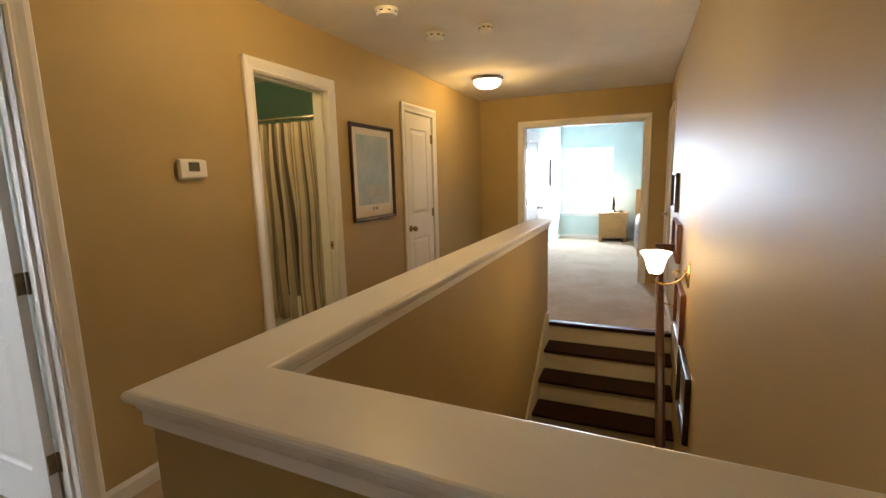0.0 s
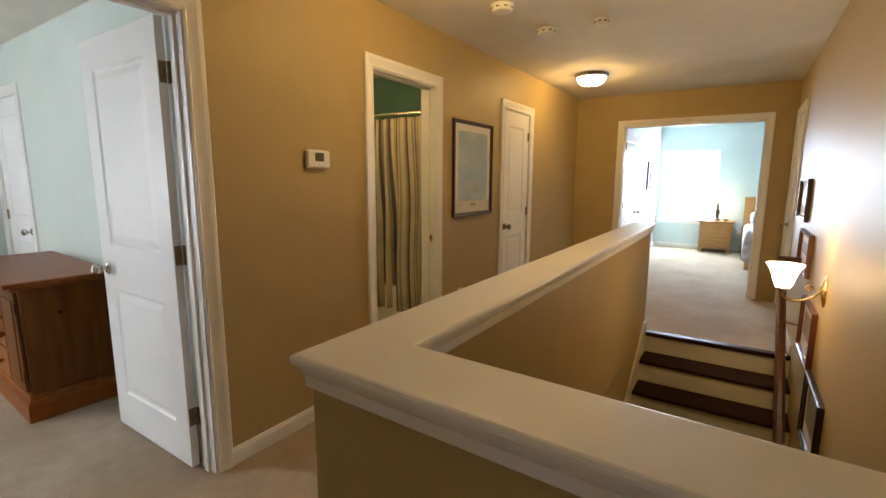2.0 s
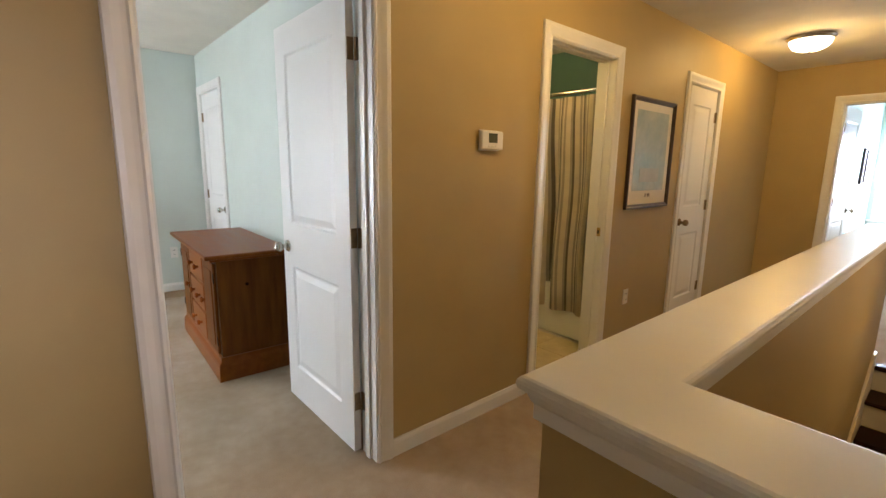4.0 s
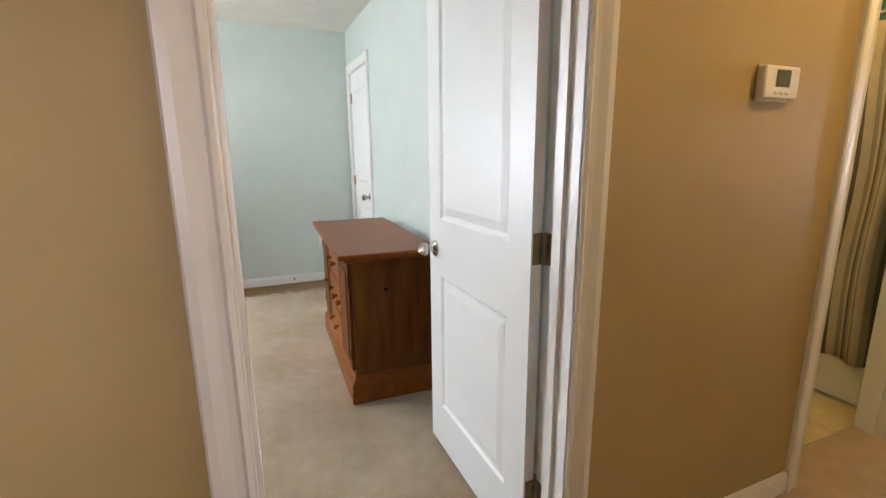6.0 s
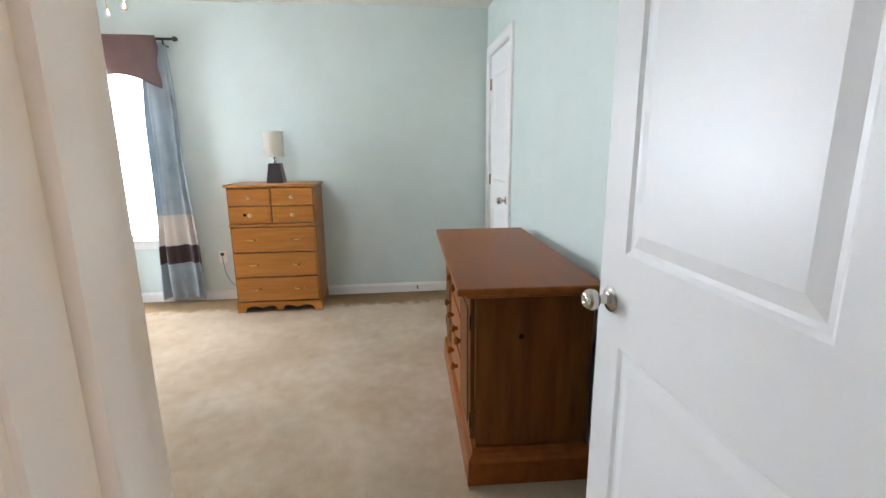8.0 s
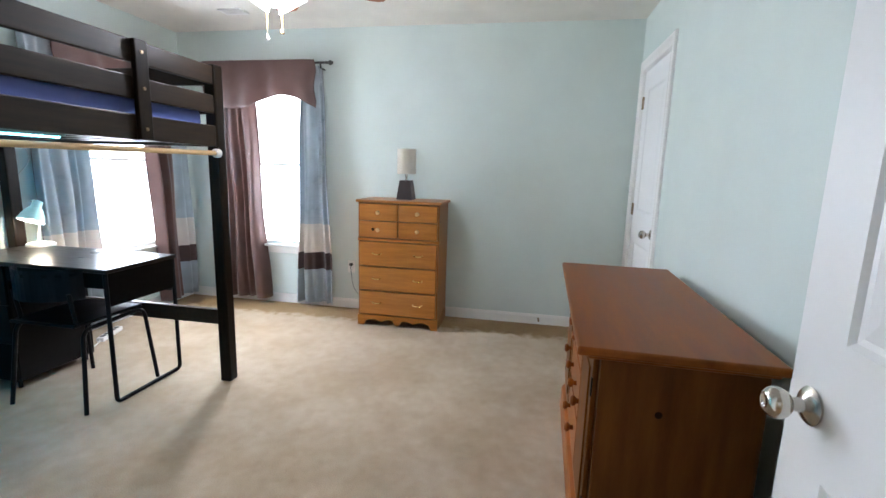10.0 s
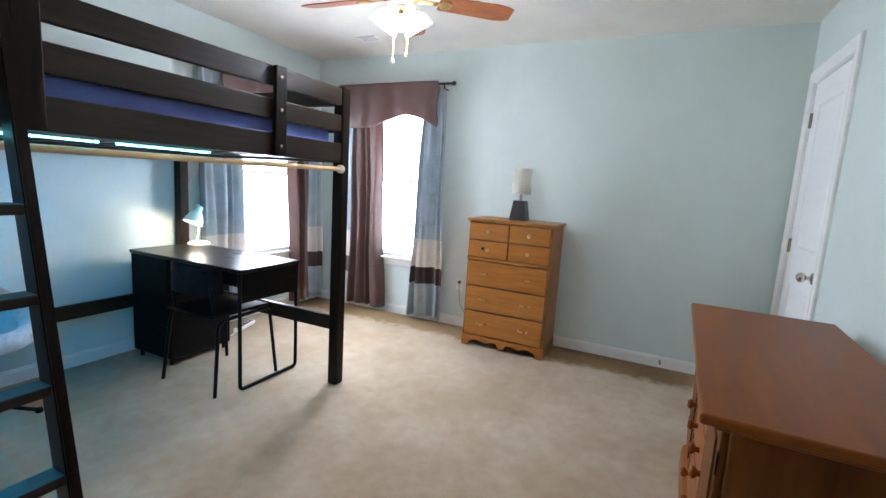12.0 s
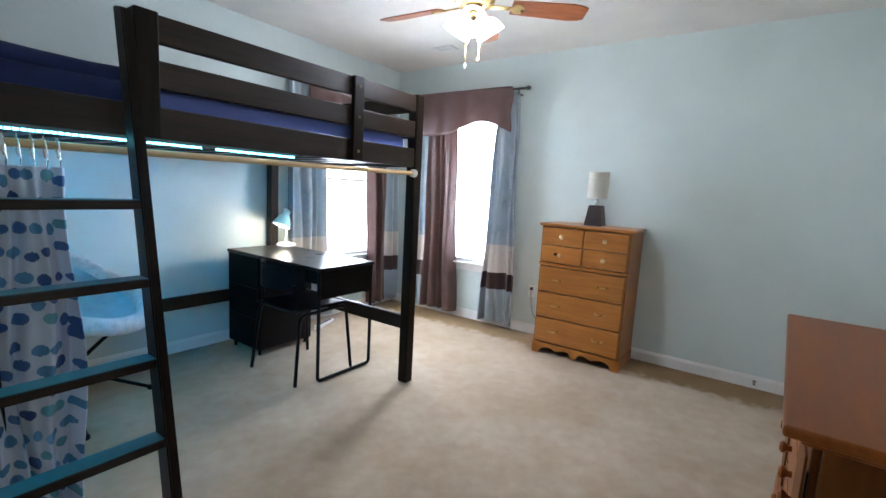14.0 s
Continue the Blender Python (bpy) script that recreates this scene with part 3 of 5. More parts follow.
def handrail():
    h = thing("handrail", "red-brown wooden handrail on brackets along the stair wall", "handrail")
    x, y0, z0, y1, z1 = 0.225, 4.45, 0.75, 1.0, -1.80
    bm = bmesh.new()
    prof = [(-0.024, -0.028), (0.024, -0.028), (0.030, 0.0), (0.026, 0.024), (0.012, 0.034), (-0.012, 0.034), (-0.026, 0.024), (-0.030, 0.0)]
    ends = [[bm.verts.new((x + u, y, z + v)) for u, v in prof] for y, z in ((y0, z0), (y1, z1))]
    for i in range(8):
        bm.faces.new((ends[0][i], ends[0][(i + 1) % 8], ends[1][(i + 1) % 8], ends[1][i]))
    bm.faces.new(ends[0][::-1])
    bm.faces.new(ends[1])
    part("rail", bm, RAILWOOD, h)
    part("wall_return", boxed(x - 0.034, XE - 0.002, y0 - 0.01, y0 + 0.05, z0 - 0.035, z0 + 0.035, bevel=0.006), RAILWOOD, h)
    for f in (0.12, 0.45, 0.8):
        y, z = y0 + (y1 - y0) * f, z0 + (z1 - z0) * f
        bm = tubed(rounded([(x, y, z - 0.026), (x, y, z - 0.07), (XE - 0.004, y, z - 0.09)], 0.03), 0.007, 8)
        lathe(bm, ((0.026, 0), (0.026, 0.005), (0.012, 0.012)), 16, Matrix.Translation((XE - 0.001, y, z - 0.09)) @ Matrix.Rotation(radians(-90), 4, "Y"))
        part("bracket", bm, BRASS, h, "brass rail bracket")


handrail()

# baseboards
for a, b in ((YS, BD[0] - 0.082), (BD[1] + 0.082, BA[0] - 0.082), (BA[1] + 0.082, LD[0] - 0.082), (LD[1] + 0.082, YN)):
    baseboard(XW, a, XW, b, 1, 0)
baseboard(XW, YN, MD[0] - 0.082, YN, 0, -1)
baseboard(XE, SY1 + 0.02, XE, RD[0] - 0.082, -1, 0)
baseboard(HX0, 0.705, HX0, SY1, -1, 0)
baseboard(HX0, 0.705, XE, 0.705 - SKEW, 0, -1)
baseboard(XA, YB, XA, YC, 1, 0)
baseboard(XA, YB, XB, YB, 0, 1)
baseboard(CD[1] + 0.082, YC, XB, YC, 0, -1)
baseboard(XB, YB, XB, BD[0] - 0.082, -1, 0)
baseboard(XML, YM, XMR, YM, 0, -1)
baseboard(XML, YN + 0.12, XML, YM, 1, 0)

# casings and linings
casing("door_casing", *BD, DH, on_x(XW, 1))
casing("door_casing", *BD, DH, on_x(XB, -1))
casing("door_casing", *BA, DH, on_x(XW, 1))
casing("door_casing", *BA, DH, on_x(XB, -1))
casing("door_casing", *LD, DH, on_x(XW, 1))
casing("door_casing", *RD, DH, on_x(XE, -1))
casing("door_casing", *MD, DH, on_y(YN, -1))
casing("door_casing", *MD, DH, on_y(YN + 0.12, 1))
casing("door_casing", *CD, DH, on_y(YC, -1))
jamb("x", *BD, DH, XB, XW, (XB + 0.040, XB + 0.075))
jamb("x", *BA, DH, XB, XW, (XB + 0.040, XB + 0.075))
jamb("x", *LD, DH, XB, XW, (XW - 0.075, XW - 0.045))
jamb("x", *RD, DH, XE, XE + 0.12, (XE + 0.045, XE + 0.075))
jamb("y", *MD, DH, YN, YN + 0.12, (YN + 0.045, YN + 0.075))
jamb("y", *CD, DH, YC, YC + 0.06, (YC + 0.045, YC + 0.058))

strike = thing("strike_plate", "small brass strike plate on the bathroom jamb", "strike plate", pose(XB + 0.085, BA[1] - 0.0005, 0.92))
part("plate", boxed(-0.015, 0.015, -0.0025, 0.0, -0.030, 0.030, bevel=0.0008, seg=1), BRASS, strike)
part("latch_hole", boxed(-0.007, 0.007, -0.0030, -0.0020, -0.012, 0.012), DARKHOLE, strike)


def door(name, w, m, label, knobs=True, hinges=(0.25, 1.02, 1.80), knob_mat=CHROME, hinge_y=0.0, both=True, ajar=False):
    """A two-panel leaf hinged at its own origin, reaching along x; its y = 0 face carries the hinges."""
    d = tagged(new(name), label, "door", kind="structure")
    d.matrix_basis = m
    part("leaf", slab(w, 2.02, 0.035, PANELS), DOORW, d)
    if knobs:
        knob(d, w - 0.065, 0.893, 0.0, -1, knob_mat)
        if both:
            knob(d, w - 0.065, 0.893, 0.035, 1, knob_mat)
    for z in hinges:
        if ajar:
            open_hinge(d, z)
        else:
            hinge(d, -0.001, hinge_y, z)
    return d


door("door_1", 0.754, pose(-2.160, 1.056, 0.012, 0, 0, 180) @ Matrix.Translation((0, -0.035, 0)), "white two-panel bedroom door standing open", ajar=True)
door("door_2", LD[1] - LD[0] - 0.006, pose(XW - 0.010, LD[1] - 0.003, 0.012, 0, 0, -90) @ Matrix.Diagonal((1, -1, 1, 1)), "white two-panel linen closet door, closed", knob_mat=BRONZE, hinge_y=-0.005, both=False)
door("door_3", RD[1] - RD[0] - 0.006, pose(XE + 0.010, RD[0] + 0.003, 0.012, 0, 0, 90) @ Matrix.Diagonal((1, -1, 1, 1)), "white two-panel door, closed", hinge_y=-0.005, both=False)
door("door_4", CD[1] - CD[0] - 0.006, pose(CD[0] + 0.003, YC + 0.008, 0.012), "white two-panel closet door, closed", hinge_y=-0.005, both=False)
door("door_5", 0.745, pose(MD[0] + 0.006, YN + 0.135, 0.012, 0, 0, 88), "white two-panel double-door leaf standing open")
door("door_6", 0.745, pose(MD[1] - 0.006, YN + 0.135, 0.012, 0, 0, 80) @ Matrix.Translation((0, -0.036, 0)), "white two-panel double-door leaf standing open")


def window(name, a0, a1, z0, z1, place, depth, sill=True):
    """A white double-hung window set in a wall; place(u, v, w): along, up, into the room."""
    w = tagged(new(name), "white double-hung window, bright with daylight", "window", kind="structure")

    def bx(n, u0, u1, v0, v1, w0, w1, mat=WHITE, par=w, bevel=0.003):
        p, q = place(u0, v0, w0), place(u1, v1, w1)
        lo, hi = [min(a, b) for a, b in zip(p, q)], [max(a, b) for a, b in zip(p, q)]
        return part(n, boxed(lo[0], hi[0], lo[1], hi[1], lo[2], hi[2], bevel=bevel), mat, par)

    f = 0.030
    bx("frame_side", a0, a0 + f, z0, z1, -depth + 0.01, -0.004)
    bx("frame_side", a1 - f, a1, z0, z1, -depth + 0.01, -0.004)
    bx("frame_head", a0 + f, a1 - f, z1 - f, z1, -depth + 0.01, -0.004)
    bx("frame_foot", a0 + f, a1 - f, z0, z0 + f, -depth + 0.01, -0.004)
    mid = (z0 + z1) / 2
    bx("meeting_rail", a0 + f, a1 - f, mid - 0.012, mid + 0.012, -depth + 0.025, -depth + 0.05)
    for v0, v1 in ((z0 + f, mid - 0.012), (mid + 0.012, z1 - f)):
        pn = bx("pane", a0 + f, a1 - f, v0, v1, -depth + 0.036, -depth + 0.040, PANE, bevel=0)
        pn.visible_shadow = False
    if sill:
        bx("sill", a0 - 0.05, a1 + 0.05, z0 - 0.022, z0 - 0.001, -0.02, 0.045, bevel=0.006)
        bx("apron", a0 - 0.03, a1 + 0.03, z0 - 0.085, z0 - 0.024, 0.0005, 0.014)
    return w


window("window_1", *WIN1, on_x(XA, 1), 0.14)
window("window_2", *WIN2, on_y(YB, 1), 0.14)
# unseen window, added to hold the side lamp
window("unseen_window_4", *WIN4_UNSEEN, on_x(XE, -1), 0.12)
window("window_3", *WIN3, on_y(YM, -1), 0.14)


def backdrop(x0, x1, y0, y1, z0, z1, mat=DAYLIGHT):
    return structure("backdrop", boxed(x0, x1, y0, y1, z0, z1), mat, "bright overexposed outdoors")


backdrop(XA - 2.6, XA - 2.55, -6.0, 2.5, -2, 5.5)
backdrop(-9.0, -1.5, YB - 2.6, YB - 2.55, -2, 5.5)
# added dim glow beyond the unseen east window
backdrop(XE + 2.5, XE + 2.55, -6.0, 6.0, -2, 7.5, DIM_OUTDOORS)
backdrop(-5.0, 4.0, YM + 2.55, YM + 2.6, -2, 5.5)


# ---- hall things ----
def picture(name, w, h, m, label, frame_mat, print_mat, border=0.03, mat_w=0.06, depth=0.025, group=""):
    """A framed picture in the x-z plane that faces -y, centred on its origin."""
    p = thing(name, label, "picture", m, group)
    bm = bmesh.new()
    prof = ((0.0, 0.006), (0.004, depth * 0.6), (border * 0.4, depth * 0.75), (border * 0.6, depth), (border * 0.9, depth), (border, depth * 0.7), (border, 0.0), (0.0, 0.0))
    frame_sweep(bm, prof, -w / 2 + border, w / 2 - border, h / 2 - border, lambda u, v, d: Vector((u, -d, v)), closed=-h / 2 + border)
    part("frame", bm, frame_mat, p)
    if mat_w:
        part("mat_board", boxed(-w / 2 + border, w / 2 - border, -0.007, -0.001, -h / 2 + border, h / 2 - border), MATBOARD, p, "cream mat board")
    k = border + mat_w
    part("print", boxed(-w / 2 + k, w / 2 - k, -0.0085, -0.0072 if mat_w else -0.001, -h / 2 + k * 1.5, h / 2 - k), print_mat, p)
    return p


art = picture("framed_picture", 0.665, 0.785, pose(XW + 0.001, 3.489, 1.455, 0, 0, 90), "dark carved frame with a pale blue print and cream mat", FRAME_B, PRINT, 0.032, 0.055)
part("print_band", boxed(-0.15, 0.15, -0.0095, -0.0087, -0.20, -0.10), material("pale_rose_print", (0.42, 0.43, 0.42), 0.4, 0.15, 6, 30, 0), art)
for x in (-0.03, 0.005, 0.03):
    part("caption_bar", boxed(x - 0.006, x + 0.006, -0.0085, -0.0072, -0.31, -0.285), FRAME_B, art)
E_FACE = -90
picture("framed_picture", 0.56, 0.33, pose(XE - 0.001, 4.70, 1.225, 0, 0, E_FACE), "small dark framed picture on the stair wall", FRAME_B, PRINT_D, 0.03, 0.05, 0.03, "pictures on the stair wall")
picture("framed_picture", 0.60, 0.30, pose(XE - 0.001, 4.27, 0.855, 0, 0, E_FACE), "red-brown framed picture on the stair wall", FRAME_R, PRINT_D, 0.035, 0.05, 0.03, "pictures on the stair wall")
picture("framed_picture", 0.56, 0.36, pose(XE - 0.001, 3.68, 0.42, 0, 0, E_FACE), "red-brown framed picture on the stair wall", FRAME_R, PRINT_D, 0.03, 0.05, 0.03, "pictures on the stair wall")
picture("framed_picture", 0.55, 0.40, pose(XE - 0.001, 3.12, 0.06, 0, 0, E_FACE), "black framed picture low on the stair wall", FRAME_B, PRINT_D, 0.04, 0.04, 0.03, "pictures on the stair wall")


def thermostat():
    t = thing("thermostat", "white wall thermostat with a grey display", "thermostat", pose(XW + 0.001, 1.768, 1.476, 0, 0, 90))
    part("backplate", boxed(-0.07, 0.07, -0.008, 0, -0.05, 0.05, bevel=0.004), PLASTIC, t)
    part("housing", boxed(-0.076, 0.076, -0.032, -0.008, -0.045, 0.045, bevel=0.008, seg=3), PLASTIC, t)
    part("display", boxed(-0.030, 0.030, -0.034, -0.0315, -0.012, 0.033, bevel=0.002), SCREEN, t, "grey-green display")
    for x in (-0.025, 0.0, 0.025):
        part("button", boxed(x - 0.008, x + 0.008, -0.0345, -0.031, -0.033, -0.025, bevel=0.002), PLASTIC, t)


thermostat()


def wall_plate(name, label, m, kind):
    p = thing(name, label, kind, m, "wall outlets")
    part("plate", boxed(-0.035, 0.035, -0.006, 0, -0.057, 0.057, bevel=0.003), PLASTIC, p)
    for z in (-0.022, 0.022):
        part("socket", boxed(-0.016, 0.016, -0.0075, -0.005, z - 0.014, z + 0.014, bevel=0.004), PLASTIC, p)
        for x in (-0.006, 0.006):
            part("slot", boxed(x - 0.0012, x + 0.0012, -0.0082, -0.006, z - 0.004, z + 0.006), DARKHOLE, p)
    return p


wall_plate("outlet", "white wall outlet plate", pose(XW + 0.001, 3.30, 0.40, 0, 0, 90), "outlet")
wall_plate("outlet", "white wall outlet plate beside the nightstand", pose(-0.07, YM - 0.001, 0.36), "outlet")
wall_plate("outlet", "white wall outlet plate beside the chest", pose(XA + 0.001, -0.985, 0.39, 0, 0, 90), "outlet")


wall_plate("outlet", "white wall outlet plate near the dresser", pose(XA + 0.001, 1.01, 0.415, 0, 0, 90), "outlet")


def smoke_alarm(x, y, label, r=0.062, name="smoke_alarm"):
    s = thing(name, label, "alarm", pose(x, y, H - 0.001, 180))
    part("base", lathed(((r, 0), (r, 0.008), (r * 0.95, 0.012)), 28), PLASTIC, s)
    part("dome", lathed(((r * 0.93, 0.012), (r * 0.93, 0.030), (r * 0.82, 0.040), (r * 0.4, 0.043)), 28), PLASTIC, s, smooth=True)
    for i in range(8):
        a = i * math.pi / 4
        part("vent_slot", boxed(-0.010, 0.010, r * 0.93 - 0.002, r * 0.93 + 0.001, 0.018, 0.026), DARKHOLE, s).matrix_basis = pose(0, 0, 0, 0, 0, math.degrees(a))


smoke_alarm(-1.36, 3.34, "round white smoke alarm with dark vent slots", 0.068)
smoke_alarm(-1.43, 2.765, "round white smoke alarm on the hall ceiling", 0.070)
smoke_alarm(-0.976, 3.34, "flat white ceiling disc", 0.05, "ceiling_cover")


def hall_light(x, y, lab):
    s = thing("ceiling_light", lab, "ceiling light", pose(x, y, H - 0.001, 180), "flush ceiling lights")
    part("pan", lathed(((0.165, 0), (0.17, 0.012), (0.155, 0.022), (0.150, 0.034)), 36), CHROME, s, "brushed nickel pan", True)
    o = part("bowl", lathed(((0.146, 0.034), (0.142, 0.055), (0.118, 0.088), (0.075, 0.108), (0.02, 0.115)), 36), SHADE_IN, s, "lit frosted glass bowl", True)
    o.visible_shadow = False
    part("finial", lathed(((0.010, 0.113), (0.013, 0.120), (0.006, 0.130)), 14), CHROME, s, smooth=True)


hall_light(-1.48, 4.95, "flush ceiling light with nickel pan, lit")
hall_light(-1.15, 2.05, "flush ceiling light with nickel pan, lit")
hall_light(-3.0, 2.3, "flush bathroom ceiling light, lit")


def sconce():
    s = thing("wall_sconce", "brass wall sconce with a flared white glass shade, lit", "wall light", pose(XE, 3.28, 0.765))
    m = Matrix.Rotation(radians(-90), 4, "Y")
    part("wall_plate", lathed(((0.058, 0.001), (0.060, 0.006), (0.050, 0.014), (0.022, 0.022), (0.012, 0.030)), 28, m @ Matrix.Diagonal((1.5, 0.85, 1, 1))), BRASS, s, smooth=True)
    part("arm", tubed(rounded([(-0.02, 0, 0.0), (-0.06, 0, -0.05), (-0.13, -0.01, -0.075), (-0.195, -0.02, -0.055), (-0.195, -0.02, -0.01)], 0.05, 7), 0.007), BRASS, s, smooth=True)
    part("scroll", tubed([(-0.075 + 0.022 * math.cos(a) * (1 - a / 9), 0, 0.005 + 0.022 * math.sin(a) * (1 - a / 9)) for a in (i * 0.35 for i in range(18))], 0.005, 8), BRASS, s, smooth=True)
    part("cup", lathed(((0.012, -0.02), (0.030, -0.008), (0.034, 0.004)), 20, Matrix.Translation((-0.195, -0.02, 0))), BRASS, s, smooth=True)
    o = part("shade", lathed(((0.036, 0.004), (0.048, 0.03), (0.058, 0.07), (0.070, 0.105), (0.092, 0.138), (0.089, 0.139), (0.066, 0.104), (0.054, 0.07), (0.044, 0.03), (0.032, 0.006)), 32, Matrix.Translation((-0.195, -0.02, 0)), False), SHADE_IN, s, "flared white glass shade", True)
    o.visible_shadow = False


sconce()


# ---- bathroom things ----
def shower_curtain():
    c = thing("shower_curtain", "grey and cream striped shower curtain, drawn", "curtain", pose(-3.95, 3.10, 0))
    bm = bmesh.new()
    order = (0, 1, 1, 0, 2, 1, 1, 0, 1, 2, 0, 1)
    cloth(bm, 1.78, 0.22, 1.87, 9, 0.17, 400, 10, colour=lambda u, z: order[int(u * 118) % 12])
    part("sheet", bm, [SHOWER_A, SHOWER_B, SHOWER_C], c)
    part("rod", tubed([(-0.25, 0.0, 1.90), (1.79, 0.0, 1.90)], 0.013, 12), CHROME, c, "metal shower rod", True)
    for i in range(12):
        part("ring", tubed([(0.06 + i * 0.15, 0.02 * math.cos(a), 1.895 + 0.024 * math.sin(a)) for a in (k * math.pi / 6 for k in range(13))], 0.0025, 6), CHROME, c)


shower_curtain()


def bathtub():
    b = thing("bathtub", "white enamel bathtub behind the shower curtain", "bathtub", pose(-4.2, 3.14, -0.0))
    part("shell", solid([(0.001, 2.04, 0, 0.80, 0, 0.42)], [(0.10, 1.94, 0.07, 0.73, 0.08, 0.42)]), TUBW, b)


bathtub()
structure("bath_subfloor", solid([(-4.2, XB, YC + 0.12, 3.95, -0.2, -0.008)]), GROUT, "grout bed of the bathroom floor")


# ---- far bedroom things ----
def nightstand():
    n = thing("nightstand", "golden oak nightstand with three drawers", "nightstand", pose(-0.435, 10.20, 0))
    part("carcass", boxed(-0.27, 0.27, -0.185, 0.20, 0.08, 0.575, bevel=0.004), NIGHT, n)
    part("top", boxed(-0.295, 0.295, -0.215, 0.215, 0.576, 0.605, bevel=0.008), NIGHT, n)
    for z in (0.115, 0.27, 0.425):
        d = part("drawer", boxed(-0.245, 0.245, -0.203, -0.186, z, z + 0.14, bevel=0.005), NIGHT, n)
        for x in (-0.13, 0.13):
            part("pull", lathed(((0.008, 0), (0.008, 0.012), (0.016, 0.02), (0.012, 0.028)), 14, Matrix.Translation((x, -0.203, z + 0.07)) @ Matrix.Rotation(radians(90), 4, "X")), NIGHT, d)
    for x in (-0.27, 0.20):
        part("foot", boxed(x, x + 0.07, -0.19, 0.19, 0, 0.079, bevel=0.006), NIGHT, n)


nightstand()


def far_lamp():
    p = thing("table_lamp", "slim bronze table lamp with a lit cream shade", "lamp", pose(-0.44, 10.19, 0.606))
    part("base", lathed(((0.07, 0), (0.07, 0.015), (0.03, 0.04), (0.022, 0.09), (0.042, 0.16), (0.024, 0.23), (0.014, 0.36)), 20), ESPRESSO, p, smooth=True)
    o = part("shade", lathed(((0.15, 0.335), (0.085, 0.465), (0.083, 0.465), (0.148, 0.335)), 28, None, False), SHADE_FAR, p, "lit cream cloth shade", True)
    o.visible_shadow = False


far_lamp()
tag = thing("trinket_dish", "small dark dish on the nightstand", "dish", pose(-0.29, 10.12, 0.606))
part("bowl", lathed(((0.02, 0), (0.045, 0.02), (0.05, 0.035), (0.046, 0.035), (0.018, 0.006)), 16), BRONZE, tag)


def far_bed():
    b = thing("bed", "bed with golden oak headboard and grey floral quilt", "bed", pose(-0.16, 10.30, 0))
    part("headboard", boxed(0.14, 1.7, 0.05, 0.11, 0, 1.06, bevel=0.012), NIGHT, b)
    part("mattress", boxed(0.20, 1.65, -1.95, 0.04, 0.25, 0.55, bevel=0.06, seg=4), SPOTW, b)
    bm = bmesh.new()
    box(bm, 0.16, 1.69, -1.97, -0.35, 0.12, 0.60, 0.07, 4)
    for v in bm.verts:
        v.co += 0.02 * noise.noise_vector(v.co * 5)
    part("quilt", bm, QUILT, b, "grey floral quilt", True)
    for x in (0.25, 0.95):
        bm = boxed(x, x + 0.62, -0.32, 0.03, 0.56, 0.80, bevel=0.08, seg=4)
        part("pillow", bm, SPOTW, b, "pale pillow", True)
    for x in (0.2, 1.6):
        part("leg", boxed(x, x + 0.06, -1.93, -1.87, 0, 0.25), NIGHT, b)


far_bed()
picture("framed_picture", 0.30, 0.52, pose(XML + 0.001, 9.25, 1.44, 0, 0, 90), "tall dark framed picture in the far bedroom", FRAME_B, PRINT_D, 0.03, 0.04, 0.03)


